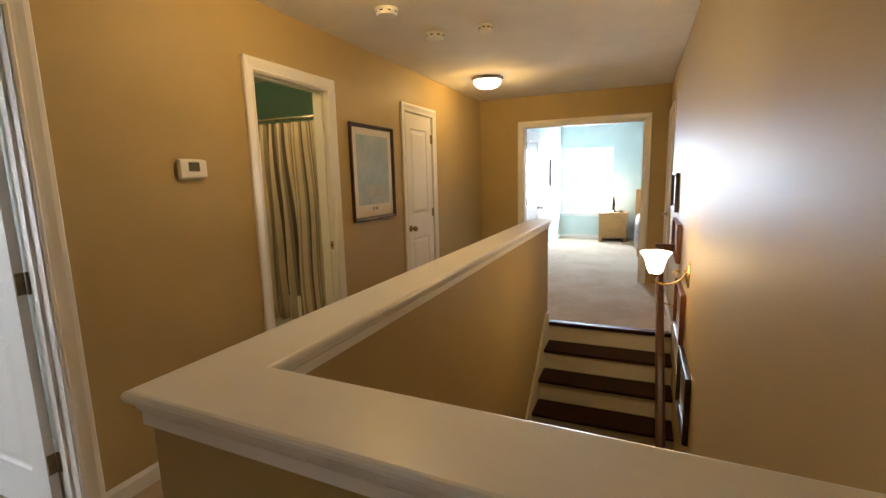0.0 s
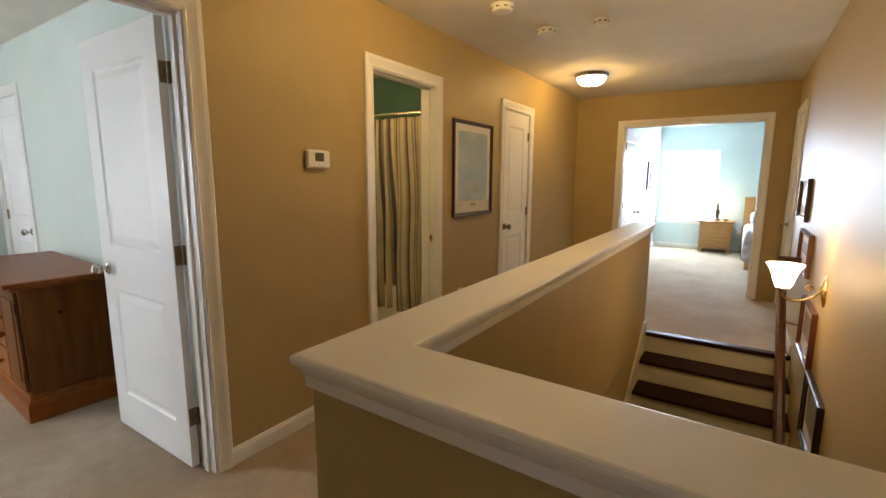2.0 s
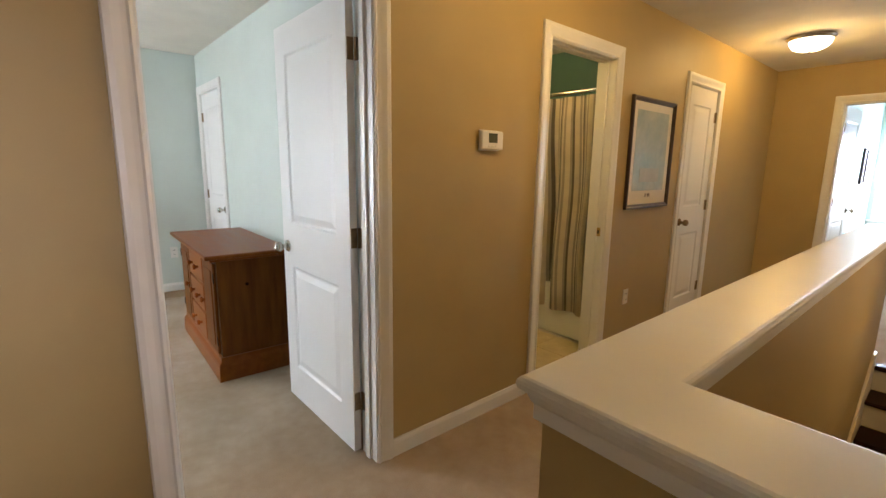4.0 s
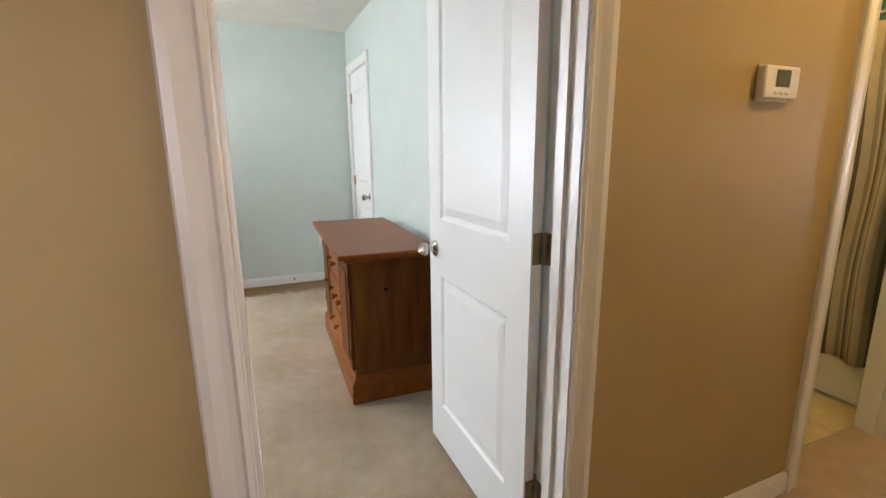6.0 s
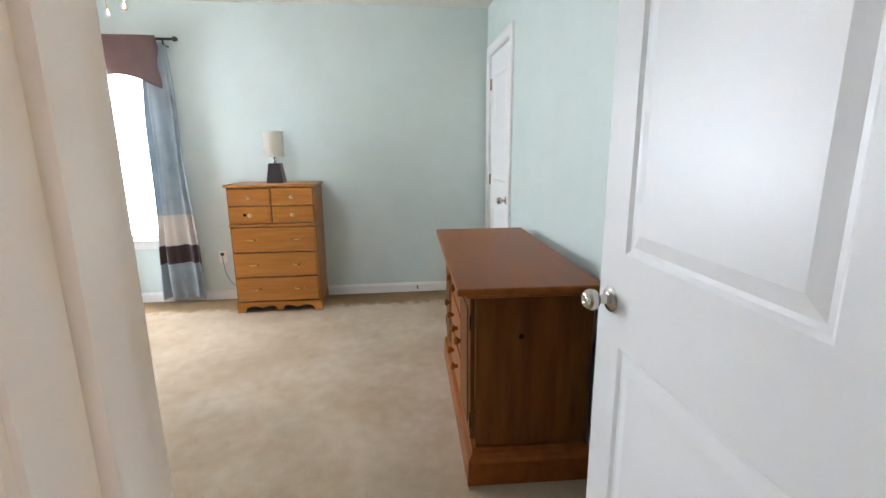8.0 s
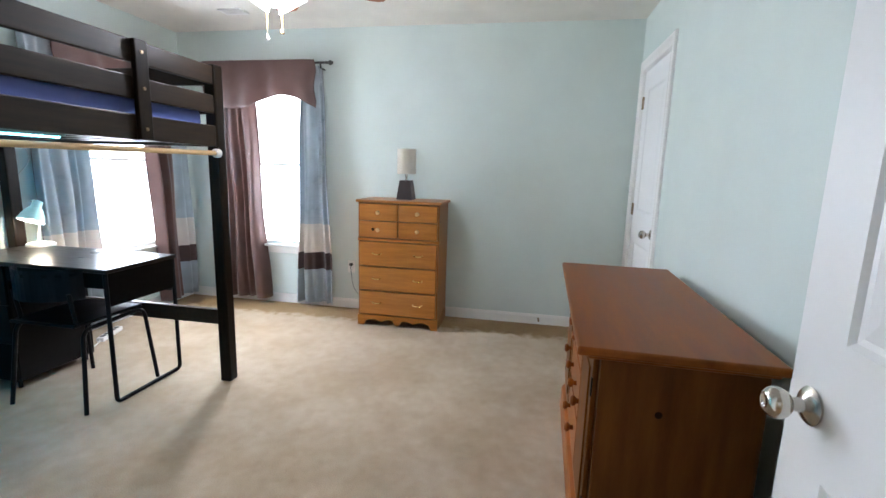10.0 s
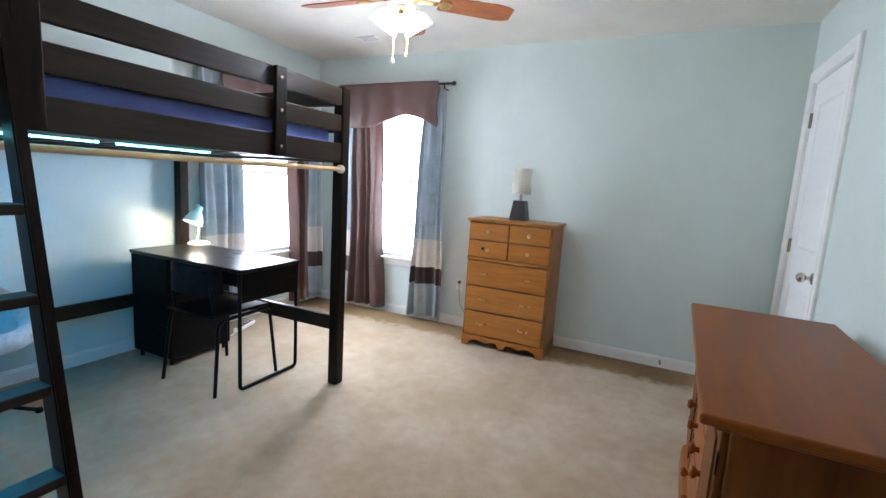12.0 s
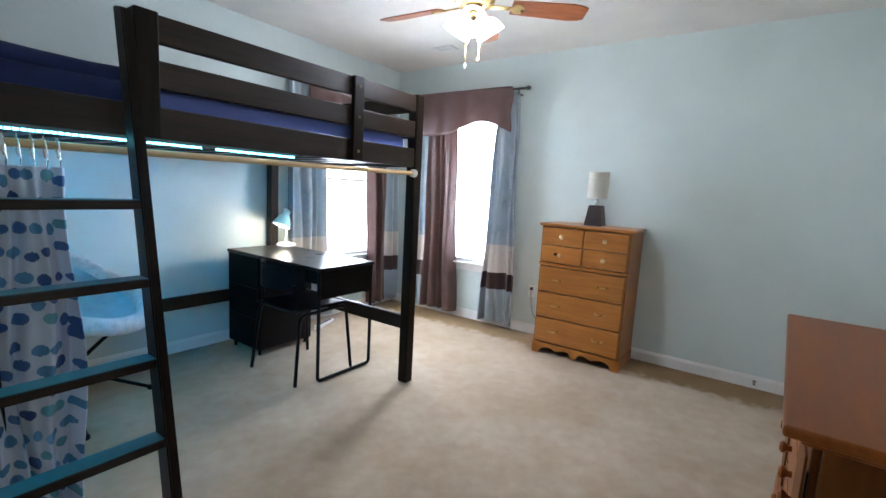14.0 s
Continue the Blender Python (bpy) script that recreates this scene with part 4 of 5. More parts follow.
# ---- bedroom things ----
def chest():
    c = thing("chest_of_drawers", "honey pine chest of seven drawers with scalloped base", "chest of drawers", pose(-5.46, -0.432, 0, 0, 0, 90))
    w, d, h = 0.66, 0.375, 1.035                  # x along the front, y to the wall
    part("carcass", boxed(-w / 2, w / 2, 0.050, d, 0.085, h - 0.022, bevel=0.003), PINE_V_SHADE, c)
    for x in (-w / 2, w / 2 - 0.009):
        part("stile", boxed(x, x + 0.009, -0.002, 0.0505, 0.089, h - 0.022), PINE_V_SHADE, c)
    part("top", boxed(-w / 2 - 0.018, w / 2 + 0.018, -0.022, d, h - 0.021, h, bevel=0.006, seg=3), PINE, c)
    bm = bmesh.new()
    n = 60
    outline = []
    for i in range(n + 1):
        x = -w / 2 - 0.006 + (w + 0.012) * i / n
        u = abs(x) / (w / 2)
        z = 0.0 if u > 0.83 else 0.034 + 0.022 * abs(math.sin(math.pi * (u / 0.83) * 2.0)) - (0.026 if u < 0.07 else 0)
        outline.append((x, max(z, 0)))
    top = [bm.verts.new((x, -0.010, 0.088)) for x, z in outline]
    bot = [bm.verts.new((x, -0.010, z)) for x, z in outline]
    top2 = [bm.verts.new((x, 0.012, 0.088)) for x, z in outline]
    bot2 = [bm.verts.new((x, 0.012, z)) for x, z in outline]
    for i in range(n):
        bm.faces.new((top[i], top[i + 1], bot[i + 1], bot[i]))
        bm.faces.new((top2[i], top2[i + 1], bot2[i + 1], bot2[i]))
        bm.faces.new((top[i], top[i + 1], top2[i + 1], top2[i]))
        bm.faces.new((bot[i], bot[i + 1], bot2[i + 1], bot2[i]))
    bm.faces.new((top[0], bot[0], bot2[0], top2[0]))
    bm.faces.new((top[n], bot[n], bot2[n], top2[n]))
    part("scalloped_base", bm, PINE, c, "scalloped base board")
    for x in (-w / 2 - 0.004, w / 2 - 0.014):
        part("side_foot", boxed(x, x + 0.018, 0.013, d, 0, 0.084), PINE_V_SHADE, c)
    part("waist_moulding", boxed(-w / 2 - 0.006, w / 2 + 0.006, -0.014, 0.05, 0.707, 0.729, bevel=0.007, seg=3), PINE, c)

    def drawer(x0, x1, z0, z1, knobs):
        bm = boxed(x0, x1, -0.016, 0.049, z0, z1, bevel=0.006, seg=3)
        dr = part("drawer", bm, PINE, c)
        for k in knobs:
            if len(knobs) == 1:
                part("knob", lathed(((0.009, 0), (0.008, 0.012), (0.017, 0.018), (0.017, 0.024), (0.009, 0.030)), 16, Matrix.Translation((k, -0.016, (z0 + z1) / 2)) @ Matrix.Rotation(radians(90), 4, "X")), DOWEL, dr, "pale wooden knob", True)
            else:
                zc = (z0 + z1) / 2 + 0.01
                hb = tubed(rounded([(k - 0.036, -0.016, zc), (k - 0.036, -0.034, zc - 0.004), (k, -0.038, zc - 0.010), (k + 0.036, -0.034, zc - 0.004), (k + 0.036, -0.016, zc)], 0.015, 4), 0.0045, 8)
                part("bail_pull", hb, BRASS, dr, "brass bail pull", True)

    for z0, z1 in ((0.735, 0.866), (0.872, 1.005)):
        drawer(-0.317, -0.003, z0, z1, (-0.16,))
        drawer(0.003, 0.317, z0, z1, (0.16,))
    part("knot", lathed(((0.013, 0), (0.010, 0.0010), (0.004, 0.0013)), 14, Matrix.Translation((-0.205, -0.0162, 0.802)) @ Matrix.Rotation(radians(90), 4, "X")), KNOT, c, "dark knot")
    for z0 in (0.098, 0.301, 0.504):
        drawer(-0.317, 0.317, z0, z0 + 0.195, (-0.17, 0.17))


chest()


def chest_lamp():
    p = thing("table_lamp", "small lamp with ivory drum shade and espresso base", "lamp", pose(-5.655, -0.425, 1.036))
    bm = bmesh.new()
    lo, hi = 0.066, 0.046
    a = [bm.verts.new((sx * lo, sy * lo, 0)) for sx, sy in ((-1, -1), (1, -1), (1, 1), (-1, 1))]
    b = [bm.verts.new((sx * hi, sy * hi, 0.155)) for sx, sy in ((-1, -1), (1, -1), (1, 1), (-1, 1))]
    for i in range(4):
        bm.faces.new((a[i], a[(i + 1) % 4], b[(i + 1) % 4], b[i]))
    bm.faces.new(a[::-1])
    bm.faces.new(b)
    bmesh.ops.bevel(bm, geom=list(bm.edges), offset=0.004, segments=2, affect="EDGES")
    part("base", bm, ESPRESSO, p, "tapered espresso block base")
    part("stem", lathed(((0.010, 0.154), (0.010, 0.25)), 14), CHROME, p)
    part("shade", lathed(((0.076, 0.205), (0.076, 0.405), (0.074, 0.405), (0.074, 0.205)), 36, None, False), LINEN, p, "ivory drum shade", True)


chest_lamp()
cord = thing("lamp_cord", "thin grey cord hanging from the outlet", "cord")
part("cable", tubed(rounded([(XA + 0.012, -0.985, 0.41), (XA + 0.04, -0.98, 0.39), (XA + 0.03, -0.965, 0.22), (XA + 0.03, -0.90, 0.12), (XA + 0.022, -0.80, 0.10)], 0.05, 6), 0.0028, 6), RUBBER, cord)
part("plug", boxed(XA + 0.008, XA + 0.032, -0.997, -0.973, 0.40, 0.424, bevel=0.004), DARKHOLE, cord)
stop = thing("door_stop", "small spring door stop on the baseboard", "door stop", pose(XA + 0.013, 0.71, 0.05, 0, 90, 0))
part("spring", lathed(((0.010, 0), (0.010, 0.004), (0.005, 0.008), (0.005, 0.05), (0.008, 0.052), (0.008, 0.062)), 12), BRONZE, stop)


def dresser():
    x0, x1, y0, y1, h = -4.467, -3.343, 0.840, 1.283, 0.814
    d = thing("dresser", "red-brown knotty pine dresser with doors and drawers", "dresser", pose(x0, y0, 0, 0, 0, -2.0))
    w, dp = x1 - x0, y1 - y0
    part("carcass", boxed(0, w, 0.0, dp, 0.10, h - 0.045, bevel=0.003), DRES_V_SHADE, d)
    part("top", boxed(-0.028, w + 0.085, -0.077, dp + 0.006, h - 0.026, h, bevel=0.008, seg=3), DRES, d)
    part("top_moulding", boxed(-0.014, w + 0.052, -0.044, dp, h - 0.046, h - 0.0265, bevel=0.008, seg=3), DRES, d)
    bm = bmesh.new()
    prof = ((0.012, 0.15), (0.014, 0.128), (0.026, 0.112), (0.030, 0.095), (0.032, 0.0))
    rows = [[bm.verts.new(p) for p in ((-o, dp, z), (-o, -o, z), (w + o, -o, z), (w + o, dp, z))] for o, z in prof]
    for a, b in zip(rows, rows[1:]):
        for i in range(3):
            bm.faces.new((a[i], a[i + 1], b[i + 1], b[i]))
    for r in (rows[0], rows[-1]):
        bm.faces.new(r)
    part("plinth", bm, DRES, d, "moulded plinth")

    def front(name, a, b, z0, z1, knobs, side=None):
        o = part(name, boxed(a, b, -0.018, -0.001, z0, z1, bevel=0.005, seg=2), DRES_V_SHADE if name == "door" else DRES, d)
        if name == "door":
            bm = bmesh.new()
            box(bm, a + 0.045, b - 0.045, -0.024, -0.0185, z0 + 0.05, z1 - 0.05, 0.005, 2)
            part("panel", bm, DRES_V_SHADE, o)
            for z in (z0 + 0.09, z1 - 0.09):
                part("hinge", boxed(side - 0.006, side + 0.006, -0.022, -0.017, z - 0.03, z + 0.03, bevel=0.002), BLACKMET, o, "black iron hinge")
        for kx, kz in knobs:
            part("knob", lathed(((0.010, 0), (0.009, 0.010), (0.019, 0.020), (0.020, 0.027), (0.012, 0.034)), 16, Matrix.Translation((kx, -0.0185, kz)) @ Matrix.Rotation(radians(90), 4, "X")), DRES, o, "turned wooden knob", True)

    front("door", w - 0.33, w - 0.025, 0.165, 0.745, ((w - 0.30, 0.46),), w - 0.018)
    front("door", 0.025, 0.33, 0.165, 0.745, ((0.30, 0.46),), 0.018)
    for z0, z1 in ((0.165, 0.345), (0.36, 0.54), (0.555, 0.745)):
        front("drawer", 0.345, w - 0.345, z0, z1, ((0.47, (z0 + z1) / 2), (w - 0.47, (z0 + z1) / 2)))
    for y, z, r in ((0.17, 0.60, 0.011),):
        part("knot", lathed(((r, 0), (r * 0.8, 0.0012), (r * 0.3, 0.0015)), 14, Matrix.Translation((w, y, z)) @ Matrix.Rotation(radians(90), 4, "Y")), KNOT, d, "dark knot")


dresser()


# loft bed
BX0, BX1, BY0, BY1 = -4.317, -2.40, -2.60, -1.147      # post centres


def loft_bed():
    b = thing("loft_bed", "black-brown wooden loft bed with guard rails", "loft bed")
    hw = 0.034

    def post(x, y, z0, z1, name="post"):
        return part(name, boxed(x - hw, x + hw, y - hw, y + hw, z0, z1, bevel=0.007, seg=2), BEDWOOD_V, b)

    post(BX0, BY1, 0, 1.80)
    post(BX0, BY0, 0, 1.80)
    post(BX1, BY1, 0, 1.48)
    post(BX1, BY0, 0, 1.80)
    ry = BY1 + 0.012

    def rail(x0, x1, y0, y1, z0, z1, name="rail"):
        return part(name, boxed(x0, x1, y0, y1, z0, z1, bevel=0.005, seg=2), BEDWOOD, b)

    rail(BX0 + hw, BX1 - hw, ry - 0.014, ry + 0.014, 1.372, 1.482, "side_rail")
    rail(BX0 + hw, -2.872, ry - 0.012, ry + 0.012, 1.545, 1.640, "guard_rail")
    rail(BX0 + hw, -2.872, ry - 0.012, ry + 0.012, 1.695, 1.790, "guard_rail")
    part("guard_post", boxed(-3.835, -3.765, ry + 0.015, ry + 0.040, 1.372, 1.790, bevel=0.005), BEDWOOD_V, b)
    part("guard_post", boxed(-2.872, -2.797, ry - 0.020, ry + 0.040, 1.372, 1.790, bevel=0.005), BEDWOOD_V, b)
    for z in (1.42, 1.59, 1.74):
        part("bolt", lathed(((0.008, 0), (0.007, 0.003), (0.003, 0.004)), 12, Matrix.Translation((-3.80, ry + 0.040, z)) @ Matrix.Rotation(radians(-90), 4, "X")), BRONZE, b, "bolt cap")
    rail(BX0 + hw, BX1 - hw, BY0 - 0.014, BY0 + 0.014, 1.372, 1.482, "side_rail")
    rail(BX0 + hw, BX1 - hw, BY0 - 0.012, BY0 + 0.012, 1.695, 1.790, "guard_rail")
    rail(BX0 + hw, BX1 - hw, BY0 - 0.014, BY0 + 0.014, 0.325, 0.415, "low_rail")
    for x in (BX0, BX1):
        rail(x - 0.014, x + 0.014, BY0 + hw, BY1 - hw, 1.372, 1.482, "end_rail")
        rail(x - 0.012, x + 0.012, BY0 + hw, BY1 - hw, 1.545, 1.640, "end_rail")
        if x == BX0:
            rail(x - 0.012, x + 0.012, BY0 + hw, BY1 - hw, 1.695, 1.790, "end_rail")
            rail(x - 0.014, x + 0.014, BY0 + hw, BY1 - hw, 0.345, 0.437, "end_rail")
    for i in range(12):
        x = BX0 + 0.12 + i * 0.15
        part("slat", boxed(x, x + 0.07, BY0 + 0.015, ry - 0.015, 1.385, 1.403), BEDWOOD_V, b)


loft_bed()
PERI = material("periwinkle_cloth", (0.11, 0.15, 0.40), 0.85, 0.1, 10, 300, 0.3)
mt = thing("mattress", "mattress with navy blue bedding on the loft bed", "mattress")
bm = bmesh.new()
box(bm, BX0 + 0.078, -2.870, BY0 + 0.032, BY1 - 0.014, 1.405, 1.558, 0.03, 3)
part("mattress_side", bm, PERI, mt, "periwinkle blue mattress side", True)
bm = bmesh.new()
box(bm, -2.868, BX1 - 0.042, BY0 + 0.032, BY1 - 0.012, 1.405, 1.558, 0.03, 3)
part("tucked_blanket", bm, NAVY, mt, "navy blanket tucked over the mattress end", True)
bm = bmesh.new()
box(bm, BX0 + 0.075, BX1 - 0.04, BY0 + 0.03, BY1 - 0.020, 1.548, 1.604, 0.025, 4)
bmesh.ops.subdivide_edges(bm, edges=[e for e in bm.edges if e.calc_length() > 0.5], cuts=14, use_grid_fill=True)
for v in bm.verts:
    v.co.z += 0.012 * noise.noise(v.co * 3.1) if v.co.z > 1.5 else 0
part("blanket", bm, NAVY, mt, "navy blue blanket", True)
sh = thing("bedside_tray", "dark bedside shelf clipped to the loft bed's end", "shelf")
part("board", boxed(BX0 + 0.03, BX0 + 0.34, BY0 + 0.10, BY0 + 0.62, 1.688, 1.706, bevel=0.004), BLACKLAM, sh)
part("clip", boxed(BX0 + 0.013, BX0 + 0.028, BY0 + 0.2, BY0 + 0.5, 1.66, 1.72), BLACKMET, sh)


def ladder():
    la = thing("ladder", "black-brown wooden ladder leaning on the loft bed", "ladder")
    ty, tz, by = -1.075, 1.76, -0.795
    for x in (-2.758, -2.33):
        bm = bmesh.new()
        pts = ((ty - 0.03, tz + 0.01), (ty + 0.035, tz - 0.005), (by + 0.045, 0.0), (by - 0.035, 0.0))
        l0 = [bm.verts.new((x - 0.016, y, z)) for y, z in pts]
        l1 = [bm.verts.new((x + 0.016, y, z)) for y, z in pts]
        for i in range(4):
            bm.faces.new((l0[i], l0[(i + 1) % 4], l1[(i + 1) % 4], l1[i]))
        bm.faces.new(l0[::-1])
        bm.faces.new(l1)
        bmesh.ops.bevel(bm, geom=list(bm.edges), offset=0.004, segments=2, affect="EDGES")
        part("stringer", bm, BEDWOOD_V, la)
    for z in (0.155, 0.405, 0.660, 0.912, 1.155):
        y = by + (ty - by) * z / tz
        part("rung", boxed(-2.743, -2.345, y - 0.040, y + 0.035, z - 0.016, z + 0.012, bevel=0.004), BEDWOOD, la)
        # added strip: LED light on the rung's top, put into its colour
        part("led_tint_strip", boxed(-2.742, -2.346, y - 0.036, y + 0.031, z + 0.0115, z + 0.0135, bevel=0.0008, seg=1), LED_TINT, la, "cyan strip painted for LED light on the rung")


ladder()
cr = thing("curtain_rod", "bare pine rod with white end cups under the bed", "rod")
part("dowel", tubed([(BX0 + 0.036, -1.112, 1.336), (BX1 - 0.036, -1.112, 1.318)], 0.0125, 14), DOWEL, cr, smooth=True)
for x, z in ((BX0 + 0.035, 1.336), (BX1 - 0.065, 1.318)):
    part("end_cup", lathed(((0.024, 0), (0.024, 0.022), (0.018, 0.030)), 18, Matrix.Translation((x, -1.112, z)) @ Matrix.Rotation(radians(90), 4, "Y")), PLASTIC, cr, "white plastic end cup", True)

ls = thing("led_strip", "blue-white lit LED strip under the loft bed's rail", "light strip")
part("tape", boxed(-3.46, -2.45, -1.142, -1.130, 1.362, 1.3715), RUBBER, ls)
for i in range(57):
    x = -3.44 + i * 0.0173
    if not -3.085 < x < -3.025:
        part("diode", boxed(x, x + 0.0115, -1.140, -1.130, 1.3550, 1.3610), LED, ls)


def spotted_curtain():
    c = thing("spotted_curtain", "white curtain with blue and teal spots, gathered", "curtain", pose(-2.600, -1.112, 0))
    bm = bmesh.new()
    w, z0, z1, folds, dp = 0.20, 0.05, 1.255, 3.2, 0.075
    spots = []
    rng = random.Random(5)
    for r in range(17):
        for q in range(6):
            spots.append((0.02 + q * 0.185 + 0.09 * (r % 2) + rng.uniform(-0.04, 0.04), 0.07 + r * 0.072 + rng.uniform(-0.020, 0.020), rng.uniform(0.058, 0.088), rng.uniform(0.014, 0.021), rng.randrange(4)))

    def colour(u, z):
        for su, sz, a, b, k in spots:
            if ((u - su) / a) ** 2 + ((z - sz) / b) ** 2 < 1:
                return 1 + k
        return 0

    cloth(bm, w, z0, z1, folds, dp, 170, 300, gather=-0.12, colour=colour)
    part("sheet", bm, [SPOTW] + SPOTB, c)
    for i in range(7):
        x = 0.01 + i * 0.030
        part("hook", tubed([(x, 0.0, 1.25), (x, 0.012, 1.275), (x + 0.004, 0.019, 1.32), (x + 0.004, 0.0, 1.345), (x + 0.004, -0.019, 1.325), (x, -0.012, 1.28)], 0.002, 6), CHROME, c)


spotted_curtain()


def desk():
    d = thing("desk", "black-brown desk with drawer pedestal and metal leg frame", "desk")
    x0, x1, y0, y1, z = -4.375, -3.905, -2.545, -1.505, 0.735
    part("top", boxed(x0, x1, y0, y1, z - 0.022, z, bevel=0.003), BLACKLAM, d)
    part("cable_hole_cover", lathed(((0.030, 0), (0.030, 0.003), (0.026, 0.004)), 20, Matrix.Translation((-4.27, -1.96, z - 0.0005))), DARKHOLE, d)
    part("end_apron", boxed(x0 + 0.02, x1 - 0.02, y1 - 0.030, y1 - 0.012, z - 0.20, z - 0.0225, bevel=0.002), PEDBLACK, d)
    part("back_apron", boxed(x0 + 0.012, x0 + 0.028, y0 + 0.39, y1 - 0.031, z - 0.22, z - 0.0225), BLACKLAM, d)
    part("drawer", boxed(x1 - 0.030, x1 - 0.012, y0 + 0.39, y1 - 0.032, z - 0.105, z - 0.026, bevel=0.002), PEDBLACK, d)
    ped = part("pedestal", boxed(x0 + 0.01, x1 - 0.022, y0 + 0.005, y0 + 0.385, 0.045, z - 0.0225, bevel=0.003), PEDBLACK, d)
    for k in range(3):
        part("pedestal_drawer", boxed(x1 - 0.021, x1 - 0.006, y0 + 0.010, y0 + 0.38, 0.052 + k * 0.220, 0.052 + k * 0.220 + 0.216, bevel=0.0015), PEDBLACK, ped)
    part("leg_frame", tubed(rounded([(x1 - 0.012, y1 - 0.02, z - 0.022), (x1 - 0.012, y1 - 0.02, 0.012), (x0 + 0.012, y1 - 0.02, 0.012), (x0 + 0.012, y1 - 0.02, z - 0.022)], 0.03), 0.0115), BLACKMET, d, "black tube leg frame", True)
    for x in (x1 - 0.04, x0 + 0.04):
        for y in (y0 + 0.04, y0 + 0.35):
            part("foot", tubed([(x, y, 0.0), (x, y, 0.047)], 0.011), BLACKMET, d)


desk()


def desk_chair():
    c = thing("desk_chair", "black chair with tube legs and perforated back", "chair", pose(-4.01, -1.82, 0))
    for y in (-0.20, 0.215):
        part("leg_frame", tubed(rounded([(0.22, y * 1.12, 0), (0.17, y, 0.43), (-0.20, y, 0.44), (-0.235, y * 1.12, 0)], 0.05), 0.011), BLACKMET, c, smooth=True)
    bm = bmesh.new()
    box(bm, -0.21, 0.20, -0.20, 0.20, 0.445, 0.462, 0.006)
    part("seat", bm, BLACKMET, c)
    bm = bmesh.new()
    n, rows = 18, 9
    for th in (0.0, 0.004):
        g2 = []
        for k in range(rows + 1):
            z = 0.585 + 0.155 * k / rows
            row = []
            for i in range(n + 1):
                a = radians(-62 + 124 * i / n)
                row.append(bm.verts.new((0.02 + (0.23 + th) * math.cos(a), (0.23 + th) * math.sin(a), z)))
            g2.append(row)
        for k in range(rows):
            for i in range(n):
                if not (k == 7 and i % 2 == 0 and 0 < i < n - 1):
                    bm.faces.new((g2[k][i], g2[k][i + 1], g2[k + 1][i + 1], g2[k + 1][i]))
    part("backrest", bm, BLACKMET, c, "curved perforated backrest")
    for y in (-0.17, 0.17):
        part("back_support", tubed([(0.16, y, 0.44), (0.185, y, 0.62)], 0.010), BLACKMET, c)


desk_chair()


def desk_lamp():
    d = thing("desk_lamp", "small lamp with turquoise shade and white arm, lit", "lamp", pose(-4.345, -2.455, 0.736))
    part("base", lathed(((0.075, 0), (0.075, 0.014), (0.06, 0.022), (0.012, 0.026)), 28), PLASTIC, d, "round white base", True)
    part("arm", tubed(rounded([(0.0, -0.02, 0.02), (-0.03, -0.02, 0.18), (-0.01, 0.0, 0.29), (0.055, 0.035, 0.285)], 0.08, 8), 0.007, 10), PLASTIC, d, "white bent arm", True)
    m = Matrix.Translation((0.080, 0.048, 0.165)) @ Matrix.Rotation(radians(-26), 4, "Y")
    part("shade", lathed(((0.068, 0.0), (0.060, 0.035), (0.040, 0.075), (0.026, 0.095), (0.024, 0.13), (0.010, 0.135), (0.010, 0.128), (0.020, 0.09), (0.036, 0.072), (0.056, 0.034), (0.064, 0.001)), 28, m, False), LAMPTEAL, d, "turquoise metal shade", True)
    part("bulb", lathed(((0.010, 0.08), (0.024, 0.05), (0.028, 0.03), (0.018, 0.012), (0.004, 0.006)), 16, m), glow("warm_bulb", (1.0, 0.93, 0.78), 12.0), d, "lit bulb", True).visible_shadow = False


desk_lamp()
ext = thing("extension_cord", "white cord looping up to a wall switch", "cord")
part("cable", tubed(rounded([(-4.36, YB + 0.02, 1.06), (-4.37, YB + 0.03, 1.16), (-4.44, YB + 0.05, 1.24), (-4.46, YB + 0.05, 1.32), (-4.38, YB + 0.04, 1.38)], 0.05, 6), 0.004, 6), PLASTIC, ext)
part("socket_block", boxed(-4.38, -4.345, YB + 0.002, YB + 0.03, 0.99, 1.10, bevel=0.004), PLASTIC, ext)


